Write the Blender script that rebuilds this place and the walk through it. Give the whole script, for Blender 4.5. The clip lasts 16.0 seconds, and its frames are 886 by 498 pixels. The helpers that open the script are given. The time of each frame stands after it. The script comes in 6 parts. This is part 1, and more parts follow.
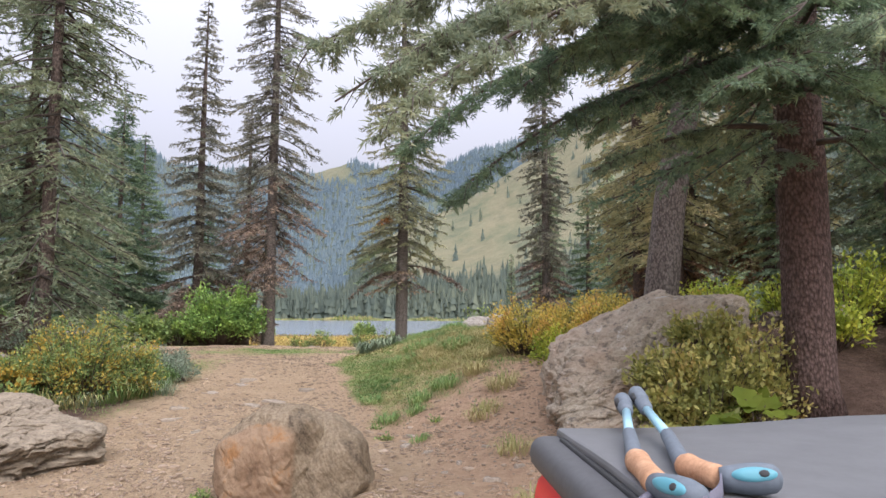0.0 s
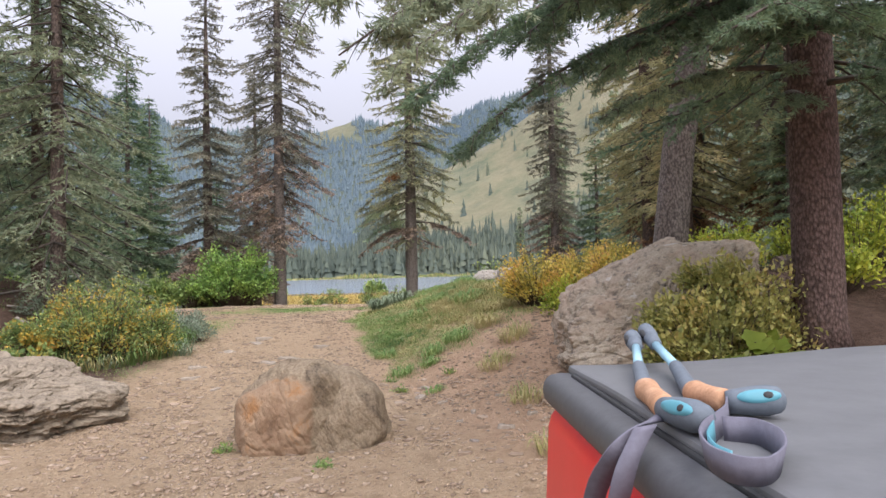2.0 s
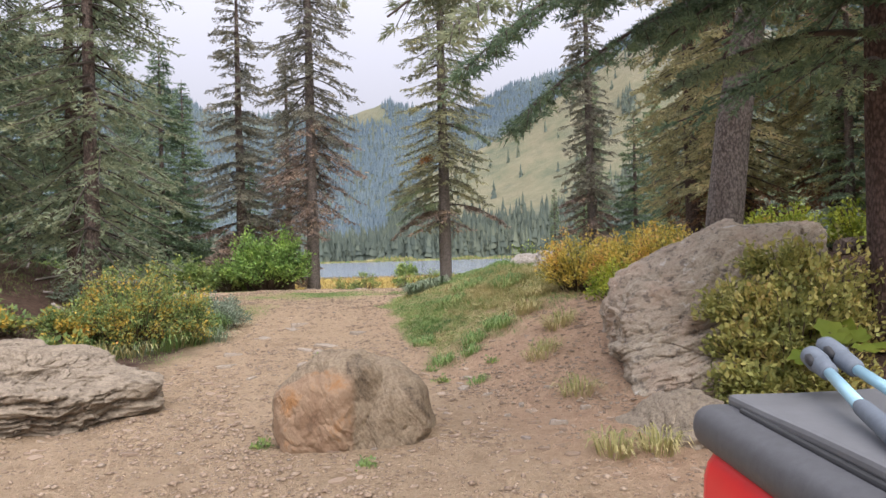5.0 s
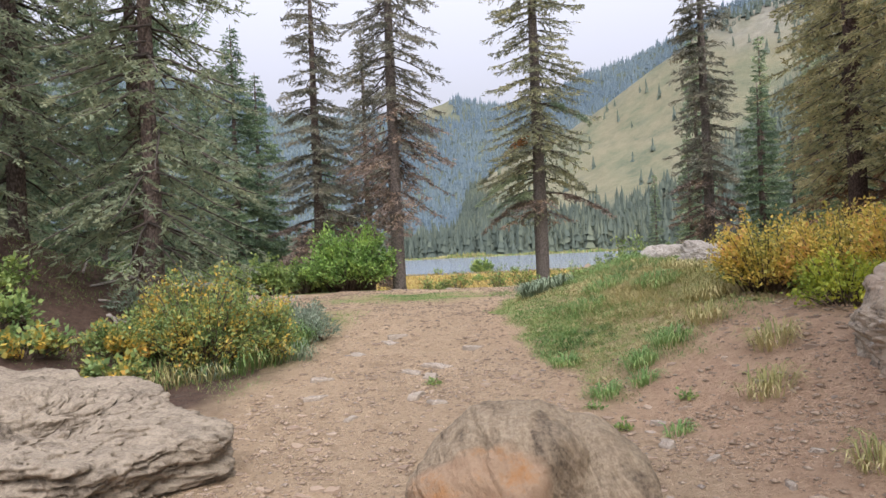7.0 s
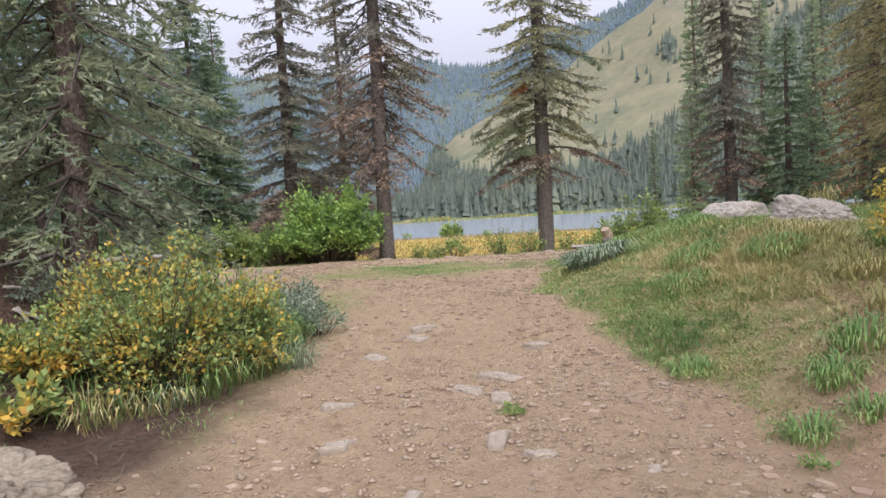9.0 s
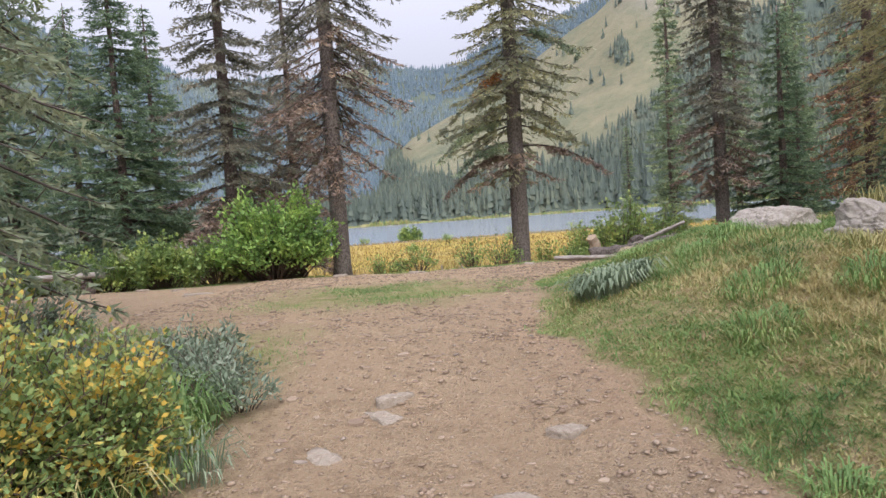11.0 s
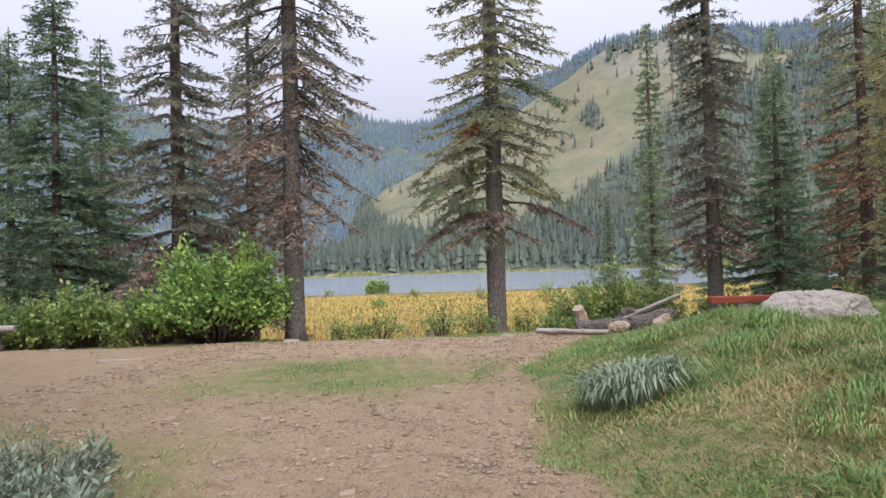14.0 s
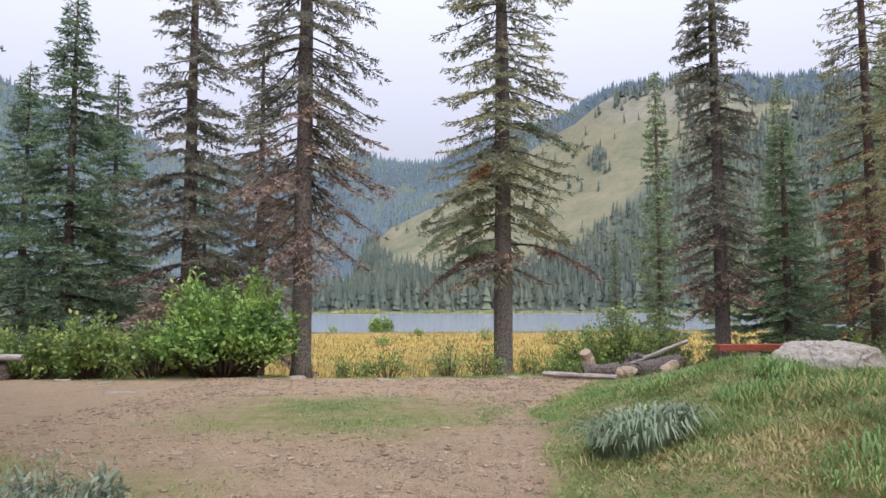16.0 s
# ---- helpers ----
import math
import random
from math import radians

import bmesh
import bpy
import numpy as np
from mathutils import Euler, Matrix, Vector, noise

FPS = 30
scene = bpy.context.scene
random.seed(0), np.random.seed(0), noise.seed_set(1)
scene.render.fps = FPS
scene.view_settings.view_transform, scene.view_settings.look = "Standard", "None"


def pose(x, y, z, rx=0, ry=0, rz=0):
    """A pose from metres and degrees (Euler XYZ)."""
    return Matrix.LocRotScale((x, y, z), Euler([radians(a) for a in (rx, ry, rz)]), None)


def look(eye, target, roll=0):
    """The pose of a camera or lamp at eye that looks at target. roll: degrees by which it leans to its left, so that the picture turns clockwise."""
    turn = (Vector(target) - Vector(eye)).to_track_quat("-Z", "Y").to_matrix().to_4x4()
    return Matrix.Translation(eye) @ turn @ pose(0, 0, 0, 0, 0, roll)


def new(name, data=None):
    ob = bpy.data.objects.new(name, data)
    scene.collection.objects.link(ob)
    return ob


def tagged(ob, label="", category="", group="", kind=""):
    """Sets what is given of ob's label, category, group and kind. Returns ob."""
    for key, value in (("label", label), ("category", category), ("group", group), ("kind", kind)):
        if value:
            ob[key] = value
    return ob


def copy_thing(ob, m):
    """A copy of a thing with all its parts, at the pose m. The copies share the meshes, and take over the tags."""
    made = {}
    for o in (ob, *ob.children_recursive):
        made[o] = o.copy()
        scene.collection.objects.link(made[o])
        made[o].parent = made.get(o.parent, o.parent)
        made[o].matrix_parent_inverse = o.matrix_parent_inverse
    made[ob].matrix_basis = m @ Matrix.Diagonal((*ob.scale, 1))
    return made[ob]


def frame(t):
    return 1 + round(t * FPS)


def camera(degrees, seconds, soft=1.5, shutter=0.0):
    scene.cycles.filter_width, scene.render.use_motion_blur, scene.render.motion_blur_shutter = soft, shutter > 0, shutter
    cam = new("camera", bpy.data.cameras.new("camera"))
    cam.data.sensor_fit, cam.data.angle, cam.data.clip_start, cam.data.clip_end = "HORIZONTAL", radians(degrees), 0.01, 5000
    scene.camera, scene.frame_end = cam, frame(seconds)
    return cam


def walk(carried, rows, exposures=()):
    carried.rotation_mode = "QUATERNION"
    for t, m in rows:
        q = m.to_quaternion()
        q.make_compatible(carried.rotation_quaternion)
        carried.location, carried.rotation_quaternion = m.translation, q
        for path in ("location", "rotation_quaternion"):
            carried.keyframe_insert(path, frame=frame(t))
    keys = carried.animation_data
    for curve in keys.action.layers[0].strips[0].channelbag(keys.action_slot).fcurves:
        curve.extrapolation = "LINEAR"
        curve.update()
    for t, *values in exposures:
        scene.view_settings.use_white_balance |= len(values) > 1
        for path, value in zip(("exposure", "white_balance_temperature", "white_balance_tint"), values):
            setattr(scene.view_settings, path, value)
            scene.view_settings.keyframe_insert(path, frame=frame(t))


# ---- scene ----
EXPO = 0.63
cam = camera(65.3, 16.0)
PATH = [
    (0, (-0.153, 0.01, 1.531), (-0.1, 2.002, 1.709), 0.3),
    (0.5, (-0.153, 0.021, 1.513), (-0.077, 2.015, 1.65), -0.2),
    (1, (-0.154, 0.011, 1.506), (-0.07, 2.007, 1.604), -0.5),
    (1.5, (-0.156, -0.029, 1.507), (-0.102, 1.969, 1.582), -0.9),
    (2, (-0.159, -0.019, 1.506), (-0.132, 1.98, 1.557), -1.4),
    (2.5, (-0.163, -0.008, 1.503), (-0.142, 1.992, 1.54), -1.6),
    (3, (-0.172, -0.008, 1.51), (-0.159, 1.991, 1.546), -1.5),
    (5.3, (-0.367, 0.563, 1.534), (-0.459, 2.561, 1.528), -1.9),
    (5.5, (-0.484, 0.792, 1.532), (-0.602, 2.789, 1.52), -2.2),
    (6, (-0.685, 1.375, 1.522), (-0.838, 3.369, 1.502), -2.4),
    (6.5, (-0.927, 2.017, 1.517), (-1.143, 4.005, 1.507), -2.5),
    (7, (-1.215, 2.662, 1.524), (-1.478, 4.645, 1.523), -2.7),
    (7.5, (-1.536, 3.336, 1.521), (-1.799, 5.318, 1.501), -2.3),
    (8, (-1.862, 3.954, 1.515), (-2.094, 5.94, 1.469), -2.4),
    (8.5, (-2.148, 4.56, 1.524), (-2.362, 6.547, 1.449), -3.0),
    (9, (-2.379, 5.145, 1.526), (-2.54, 7.135, 1.416), -3.4),
    (9.5, (-2.491, 5.709, 1.554), (-2.591, 7.703, 1.428), -3.1),
    (9.7, (-2.521, 5.923, 1.569), (-2.612, 7.917, 1.443), -3.2),
    (12, (-2.768, 8.335, 1.688), (-2.747, 10.333, 1.596), -3.5),
    (12.5, (-2.789, 8.666, 1.723), (-2.729, 10.664, 1.642), -2.6),
    (13, (-2.77, 8.889, 1.766), (-2.689, 10.886, 1.715), -2.6),
    (13.5, (-2.732, 9.027, 1.791), (-2.658, 11.026, 1.782), -2.1),
    (14, (-2.715, 9.101, 1.796), (-2.654, 11.1, 1.835), -1.7),
    (14.5, (-2.744, 9.099, 1.803), (-2.691, 11.097, 1.882), -1.2),
    (15, (-2.768, 9.074, 1.805), (-2.718, 11.07, 1.911), -0.8),
    (15.5, (-2.783, 9.058, 1.805), (-2.733, 11.053, 1.936), -0.3),
    (16, (-2.788, 9.047, 1.806), (-2.74, 11.04, 1.959), -0.2),
]
walk(cam, [(t, look(eye, target, roll)) for t, eye, target, roll in PATH], [(0.0, EXPO, 6450, 14), (5.5, EXPO, 6600, 14), (8.0, EXPO, 6380, 13), (9.5, EXPO, 6420, 15), (13.0, EXPO - 0.04, 6320, 15), (16.0, EXPO - 0.1, 6250, 14)])

# ---- sky and light: a bright overcast day ----
world = bpy.data.worlds.new("overcast_sky")
scene.world = world
world.use_nodes = True
wn = world.node_tree
wn.nodes.clear()
w_out = wn.nodes.new("ShaderNodeOutputWorld")
w_bg = wn.nodes.new("ShaderNodeBackground")
w_sky = wn.nodes.new("ShaderNodeTexSky")
w_hsv = wn.nodes.new("ShaderNodeHueSaturation")
w_mix = wn.nodes.new("ShaderNodeMix")
w_sky.sky_type = "NISHITA"
w_sky.sun_disc = False
w_sky.sun_elevation, w_sky.sun_rotation = radians(58), radians(150)
w_sky.air_density, w_sky.dust_density, w_sky.ozone_density = 1.2, 5.0, 1.0
w_hsv.inputs["Saturation"].default_value = 0.35
w_mix.data_type = "RGBA"
w_mix.inputs[0].default_value = 0.72
w_mix.inputs[7].default_value = (5.9, 6.1, 7.15, 1)
wn.links.new(w_sky.outputs[0], w_hsv.inputs["Color"])
wn.links.new(w_hsv.outputs[0], w_mix.inputs[6])
# a closed cloud deck: the zenith is brighter than the horizon
w_up = wn.nodes.new("ShaderNodeTexCoord")
w_sep = wn.nodes.new("ShaderNodeSeparateXYZ")
w_rise = wn.nodes.new("ShaderNodeMapRange")
wn.links.new(w_up.outputs["Generated"], w_sep.inputs[0])
wn.links.new(w_sep.outputs[2], w_rise.inputs[0])
w_rise.inputs[3].default_value, w_rise.inputs[4].default_value = 0.051, 0.25
wn.links.new(w_mix.outputs[2], w_bg.inputs["Color"])
wn.links.new(w_rise.outputs[0], w_bg.inputs["Strength"])
wn.links.new(w_bg.outputs[0], w_out.inputs[0])

sun_data = bpy.data.lights.new("sun", "SUN")
sun_data.energy, sun_data.angle, sun_data.color = 1.5, radians(50), (1.0, 0.97, 0.92)
sun = new("sun", sun_data)
sun.matrix_world = look((8, -14, 26), (0, 8, 0))


# ---- materials ----
def shader(name):
    m = bpy.data.materials.new(name)
    m.use_nodes = True
    nt = m.node_tree
    return m, nt, nt.nodes["Principled BSDF"]


def node(nt, kind, links=(), **values):
    n = nt.nodes.new(kind)
    for key, value in values.items():
        if key in n.inputs:
            n.inputs[key].default_value = value
    for key, sock in dict(links).items():
        nt.links.new(sock, n.inputs[key])
    return n


def coords(nt):
    return nt.nodes.new("ShaderNodeTexCoord").outputs["Object"]


def noise_tex(nt, scale, detail=4, rough=0.6, stretch=None):
    v = coords(nt)
    if stretch:
        mp = node(nt, "ShaderNodeMapping", {"Vector": v})
        mp.inputs["Scale"].default_value = stretch
        v = mp.outputs[0]
    return node(nt, "ShaderNodeTexNoise", {"Vector": v}, Scale=scale, Detail=detail, Roughness=rough).outputs["Fac"]


def ramp(nt, fac, stops):
    r = nt.nodes.new("ShaderNodeValToRGB")
    els = r.color_ramp.elements
    while len(els) < len(stops):
        els.new(0.5)
    for e, (p, c) in zip(els, stops):
        e.position, e.color = p, (*c, 1)
    nt.links.new(fac, r.inputs[0])
    return r.outputs[0]


def mixed(nt, fac, a, b, mode="MIX"):
    n = nt.nodes.new("ShaderNodeMix")
    n.data_type, n.blend_type = "RGBA", mode
    for i, s in ((0, fac), (6, a), (7, b)):
        if isinstance(s, (int, float)):
            n.inputs[i].default_value = s
        elif isinstance(s, tuple):
            n.inputs[i].default_value = (*s, 1)
        else:
            nt.links.new(s, n.inputs[i])
    return n.outputs[2]


def bumped(nt, bsdf, height, strength=0.4, distance=0.02):
    b = node(nt, "ShaderNodeBump", {"Height": height}, Strength=strength, Distance=distance)
    nt.links.new(b.outputs[0], bsdf.inputs["Normal"])


def surface(name, stops, scale=6, rough=0.85, bump=0.4, dist=0.02, fine=40, stretch=None, metal=0.0, spec=0.3):
    """A two-scale noisy surface: broad blotches in a colour ramp, with fine grain laid over."""
    m, nt, bsdf = shader(name)
    broad = noise_tex(nt, scale, 5, 0.6, stretch)
    grain = noise_tex(nt, fine, 4, 0.7, stretch)
    both = node(nt, "ShaderNodeMath")
    both.operation = "MULTIPLY_ADD"
    nt.links.new(grain, both.inputs[0])
    both.inputs[1].default_value = 0.4
    less = node(nt, "ShaderNodeMath", {0: broad})
    less.operation = "SUBTRACT"
    less.inputs[1].default_value = 0.2
    nt.links.new(less.outputs[0], both.inputs[2])
    nt.links.new(ramp(nt, both.outputs[0], stops), bsdf.inputs["Base Color"])
    bsdf.inputs["Roughness"].default_value = rough
    bsdf.inputs["Metallic"].default_value = metal
    bsdf.inputs["Specular IOR Level"].default_value = spec
    if bump:
        bumped(nt, bsdf, both.outputs[0], bump, dist)
    return m


def leafy(name, stops, rough=0.6, through_light=0.42, patch=1.5):
    """Foliage: each leaf or needle takes its own tone, and patches of the plant differ."""
    m, nt, bsdf = shader(name)
    isl = nt.nodes.new("ShaderNodeNewGeometry").outputs["Random Per Island"]
    big = noise_tex(nt, patch, 2, 0.5)
    f = node(nt, "ShaderNodeMath", {0: big})
    f.operation = "MULTIPLY_ADD"
    f.inputs[1].default_value = 1.6
    f.inputs[2].default_value = -0.50
    g = node(nt, "ShaderNodeMath", {0: isl, 2: f.outputs[0]})
    g.operation = "MULTIPLY_ADD"
    g.inputs[1].default_value = 0.42
    col = ramp(nt, g.outputs[0], stops)
    nt.links.new(col, bsdf.inputs["Base Color"])
    bsdf.inputs["Roughness"].default_value = rough
    bsdf.inputs["Specular IOR Level"].default_value = 0.25
    out = nt.nodes["Material Output"]
    tr = node(nt, "ShaderNodeBsdfTranslucent", {"Color": col})
    mx = node(nt, "ShaderNodeMixShader", {1: bsdf.outputs[0], 2: tr.outputs[0]}, Fac=through_light)
    nt.links.new(mx.outputs[0], out.inputs["Surface"])
    return m


def plain(name, color, rough=0.5, metal=0.0, var=0.12, scale=30, bump=0.0):
    c = Vector(color)
    return surface(name, [(0.3, tuple(c * (1 - var))), (0.7, tuple(c * (1 + var)))], scale, rough, bump, 0.003, scale * 6, None, metal, 0.5)


NEEDLE = leafy("needle_green", [(0.1, (0.126, 0.179, 0.127)), (0.5, (0.258, 0.343, 0.220)), (0.9, (0.483, 0.536, 0.301))])
NEEDLE_DARK = leafy("needle_dark", [(0.1, (0.089, 0.137, 0.092)), (0.5, (0.172, 0.253, 0.156)), (0.9, (0.292, 0.383, 0.203))])
NEEDLE_SOFT = leafy("needle_bluish", [(0.1, (0.175, 0.225, 0.155)), (0.5, (0.29, 0.335, 0.215)), (0.9, (0.37, 0.39, 0.235))])
NEEDLE_OLIVE = leafy("needle_olive", [(0.1, (0.169, 0.179, 0.139)), (0.5, (0.308, 0.320, 0.204)), (0.9, (0.522, 0.491, 0.269))])
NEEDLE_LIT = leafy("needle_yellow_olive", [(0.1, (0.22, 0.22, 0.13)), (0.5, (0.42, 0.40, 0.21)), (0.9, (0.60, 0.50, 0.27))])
NEEDLE_GREY = leafy("needle_grey_olive", [(0.1, (0.140, 0.145, 0.118)), (0.5, (0.250, 0.251, 0.196)), (0.9, (0.400, 0.361, 0.269))])
NEEDLE_DEAD = leafy("needle_dead", [(0.1, (0.127, 0.099, 0.086)), (0.5, (0.265, 0.202, 0.167)), (0.9, (0.446, 0.330, 0.229))], 0.8, 0.1)
NEEDLE_RUST = leafy("needle_rust", [(0.1, (0.139, 0.073, 0.050)), (0.5, (0.294, 0.160, 0.102)), (0.9, (0.458, 0.318, 0.171))], 0.8, 0.1)
NEEDLE_ORANGE = leafy("needle_orange", [(0.1, (0.22, 0.10, 0.035)), (0.9, (0.45, 0.22, 0.08))], 0.8, 0.15)
TWIG = surface("twig_bark", [(0.2, (0.055, 0.045, 0.038)), (0.8, (0.14, 0.115, 0.098))], 8, 0.9, 0.2)
# far shore greens, muted and lifted in base colour for distance haze
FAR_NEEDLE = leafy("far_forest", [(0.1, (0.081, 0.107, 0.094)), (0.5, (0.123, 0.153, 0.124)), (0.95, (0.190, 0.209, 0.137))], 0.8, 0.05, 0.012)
# ridge needles are tinted blue: the distance haze sits in their base colour
FAR_NEEDLE_HAZED = leafy("hazed_ridge_forest", [(0.1, (0.134, 0.189, 0.238)), (0.6, (0.17, 0.23, 0.265)), (0.95, (0.223, 0.271, 0.254))], 0.8, 0.05, 0.008)


def bark(name, lo, hi):
    m, nt, bsdf = shader(name)
    v = coords(nt)
    mp = node(nt, "ShaderNodeMapping", {"Vector": v})
    mp.inputs["Scale"].default_value = (1, 1, 0.55)
    vor = node(nt, "ShaderNodeTexVoronoi", {"Vector": mp.outputs[0]}, Scale=36, Randomness=1.0)
    n1 = noise_tex(nt, 60, 4, 0.7, (1, 1, 0.4))
    n2 = noise_tex(nt, 2.5, 3, 0.5)
    c = ramp(nt, vor.outputs["Distance"], [(0.10, hi), (0.45, tuple((a + b) / 2 for a, b in zip(lo, hi))), (0.66, tuple(a * 0.6 for a in lo))])
    c = mixed(nt, 0.45, c, ramp(nt, n1, [(0.3, lo), (0.7, hi)]))
    c = mixed(nt, n2, c, (0.9, 0.88, 0.86), "MULTIPLY")
    nt.links.new(c, bsdf.inputs["Base Color"])
    bsdf.inputs["Roughness"].default_value = 0.95
    bsdf.inputs["Specular IOR Level"].default_value = 0.15
    h = mixed(nt, 0.5, vor.outputs["Distance"], n1)
    bumped(nt, bsdf, h, 1.0, 0.035)
    return m


BARK = bark("spruce_bark", (0.10, 0.078, 0.068), (0.27, 0.215, 0.19))
BARK_RED = bark("reddish_bark", (0.065, 0.045, 0.040), (0.225, 0.158, 0.138))
BARK_GREY = bark("grey_bark", (0.095, 0.080, 0.072), (0.31, 0.27, 0.245))

LEAF_GREEN = leafy("leaf_green", [(0.1, (0.119, 0.218, 0.072)), (0.5, (0.252, 0.408, 0.114)), (0.9, (0.461, 0.627, 0.166))], 0.5, 0.3)
LEAF_BRUSH = leafy("leaf_undergrowth", [(0.1, (0.115, 0.188, 0.066)), (0.5, (0.243, 0.340, 0.110)), (0.9, (0.461, 0.526, 0.155))], 0.5, 0.3)
LEAF_MIX = leafy("leaf_turning_yellow", [(0.05, (0.12, 0.20, 0.08)), (0.46, (0.25, 0.34, 0.12)), (0.62, (0.42, 0.40, 0.12)), (0.73, (0.60, 0.44, 0.09)), (0.90, (0.64, 0.40, 0.08)), (1.0, (0.60, 0.30, 0.10))], 0.5, 0.3, 3.2)
LEAF_GOLD = leafy("leaf_golden", [(0.05, (0.24, 0.27, 0.08)), (0.35, (0.54, 0.47, 0.11)), (0.6, (0.75, 0.56, 0.13)), (0.95, (0.74, 0.40, 0.17))], 0.5, 0.3, 2.2)
LEAF_LIME = leafy("leaf_yellow_green", [(0.1, (0.180, 0.270, 0.049)), (0.5, (0.450, 0.510, 0.083)), (0.9, (0.750, 0.690, 0.100))], 0.5, 0.3)
LEAF_OLIVE = leafy("leaf_small_olive", [(0.1, (0.21, 0.235, 0.08)), (0.45, (0.40, 0.40, 0.13)), (0.75, (0.55, 0.47, 0.16)), (0.98, (0.63, 0.45, 0.19))], 0.5, 0.3, 2.2)
LEAF_SAGE = leafy("leaf_sage_grey", [(0.1, (0.11, 0.155, 0.105)), (0.5, (0.24, 0.30, 0.215)), (0.95, (0.42, 0.46, 0.37))], 0.7, 0.25)
LEAF_BIG = leafy("leaf_broad_lime", [(0.1, (0.098, 0.163, 0.026)), (0.9, (0.257, 0.286, 0.044))], 0.5, 0.35)
GRASS = leafy("grass_green", [(0.05, (0.13, 0.22, 0.08)), (0.5, (0.22, 0.345, 0.115)), (0.8, (0.34, 0.41, 0.15)), (1.0, (0.46, 0.43, 0.20))], 0.6, 0.3, 0.9)
GRASS_LUSH = leafy("grass_deep_green", [(0.05, (0.09, 0.17, 0.06)), (0.5, (0.17, 0.28, 0.09)), (0.95, (0.30, 0.38, 0.13))], 0.6, 0.3, 1.3)
GRASS_DRY = leafy("grass_dry", [(0.05, (0.18, 0.23, 0.085)), (0.4, (0.40, 0.36, 0.15)), (0.95, (0.62, 0.53, 0.29))], 0.7, 0.25, 0.9)
GRASS_SAGE = leafy("grass_blue_green", [(0.1, (0.110, 0.165, 0.094)), (0.9, (0.352, 0.418, 0.286))], 0.6, 0.25)
GRASS_MEADOW = leafy("meadow_sedge", [(0.1, (0.15, 0.16, 0.06)), (0.45, (0.32, 0.225, 0.075)), (0.9, (0.44, 0.31, 0.13))], 0.7, 0.25, 0.15)
STEM = surface("shrub_stem", [(0.2, (0.07, 0.05, 0.038)), (0.8, (0.17, 0.13, 0.10))], 10, 0.9, 0.1)
DEADWOOD = surface("weathered_wood", [(0.2, (0.17, 0.145, 0.125)), (0.5, (0.34, 0.30, 0.265)), (0.85, (0.52, 0.48, 0.43))], 3, 0.9, 0.6, 0.02, 30, (1, 8, 8))
CUTWOOD = surface("cut_wood", [(0.2, (0.30, 0.22, 0.15)), (0.8, (0.50, 0.40, 0.30))], 6, 0.9, 0.3)
RED_PAINT = surface("faded_red_paint", [(0.15, (0.20, 0.07, 0.045)), (0.5, (0.42, 0.10, 0.065)), (0.9, (0.50, 0.16, 0.11))], 3, 0.7, 0.2, 0.004, 40, (1, 6, 6))


def bedded(nt, scale, detail, normal, squash):
    """Noise drawn out along beds that lie square to the normal; squash thins them."""
    n = Vector(normal).normalized()
    pos = coords(nt)
    dot = node(nt, "ShaderNodeVectorMath", {0: pos})
    dot.operation = "DOT_PRODUCT"
    dot.inputs[1].default_value = n
    far = node(nt, "ShaderNodeVectorMath", {0: dot.outputs["Value"]})
    far.operation = "MULTIPLY"
    far.inputs[1].default_value = n * (squash - 1)
    both = node(nt, "ShaderNodeVectorMath", {0: pos, 1: far.outputs[0]})
    return node(nt, "ShaderNodeTexNoise", {"Vector": both.outputs[0]}, Scale=scale, Detail=detail, Roughness=0.65, Distortion=0.5).outputs["Fac"]


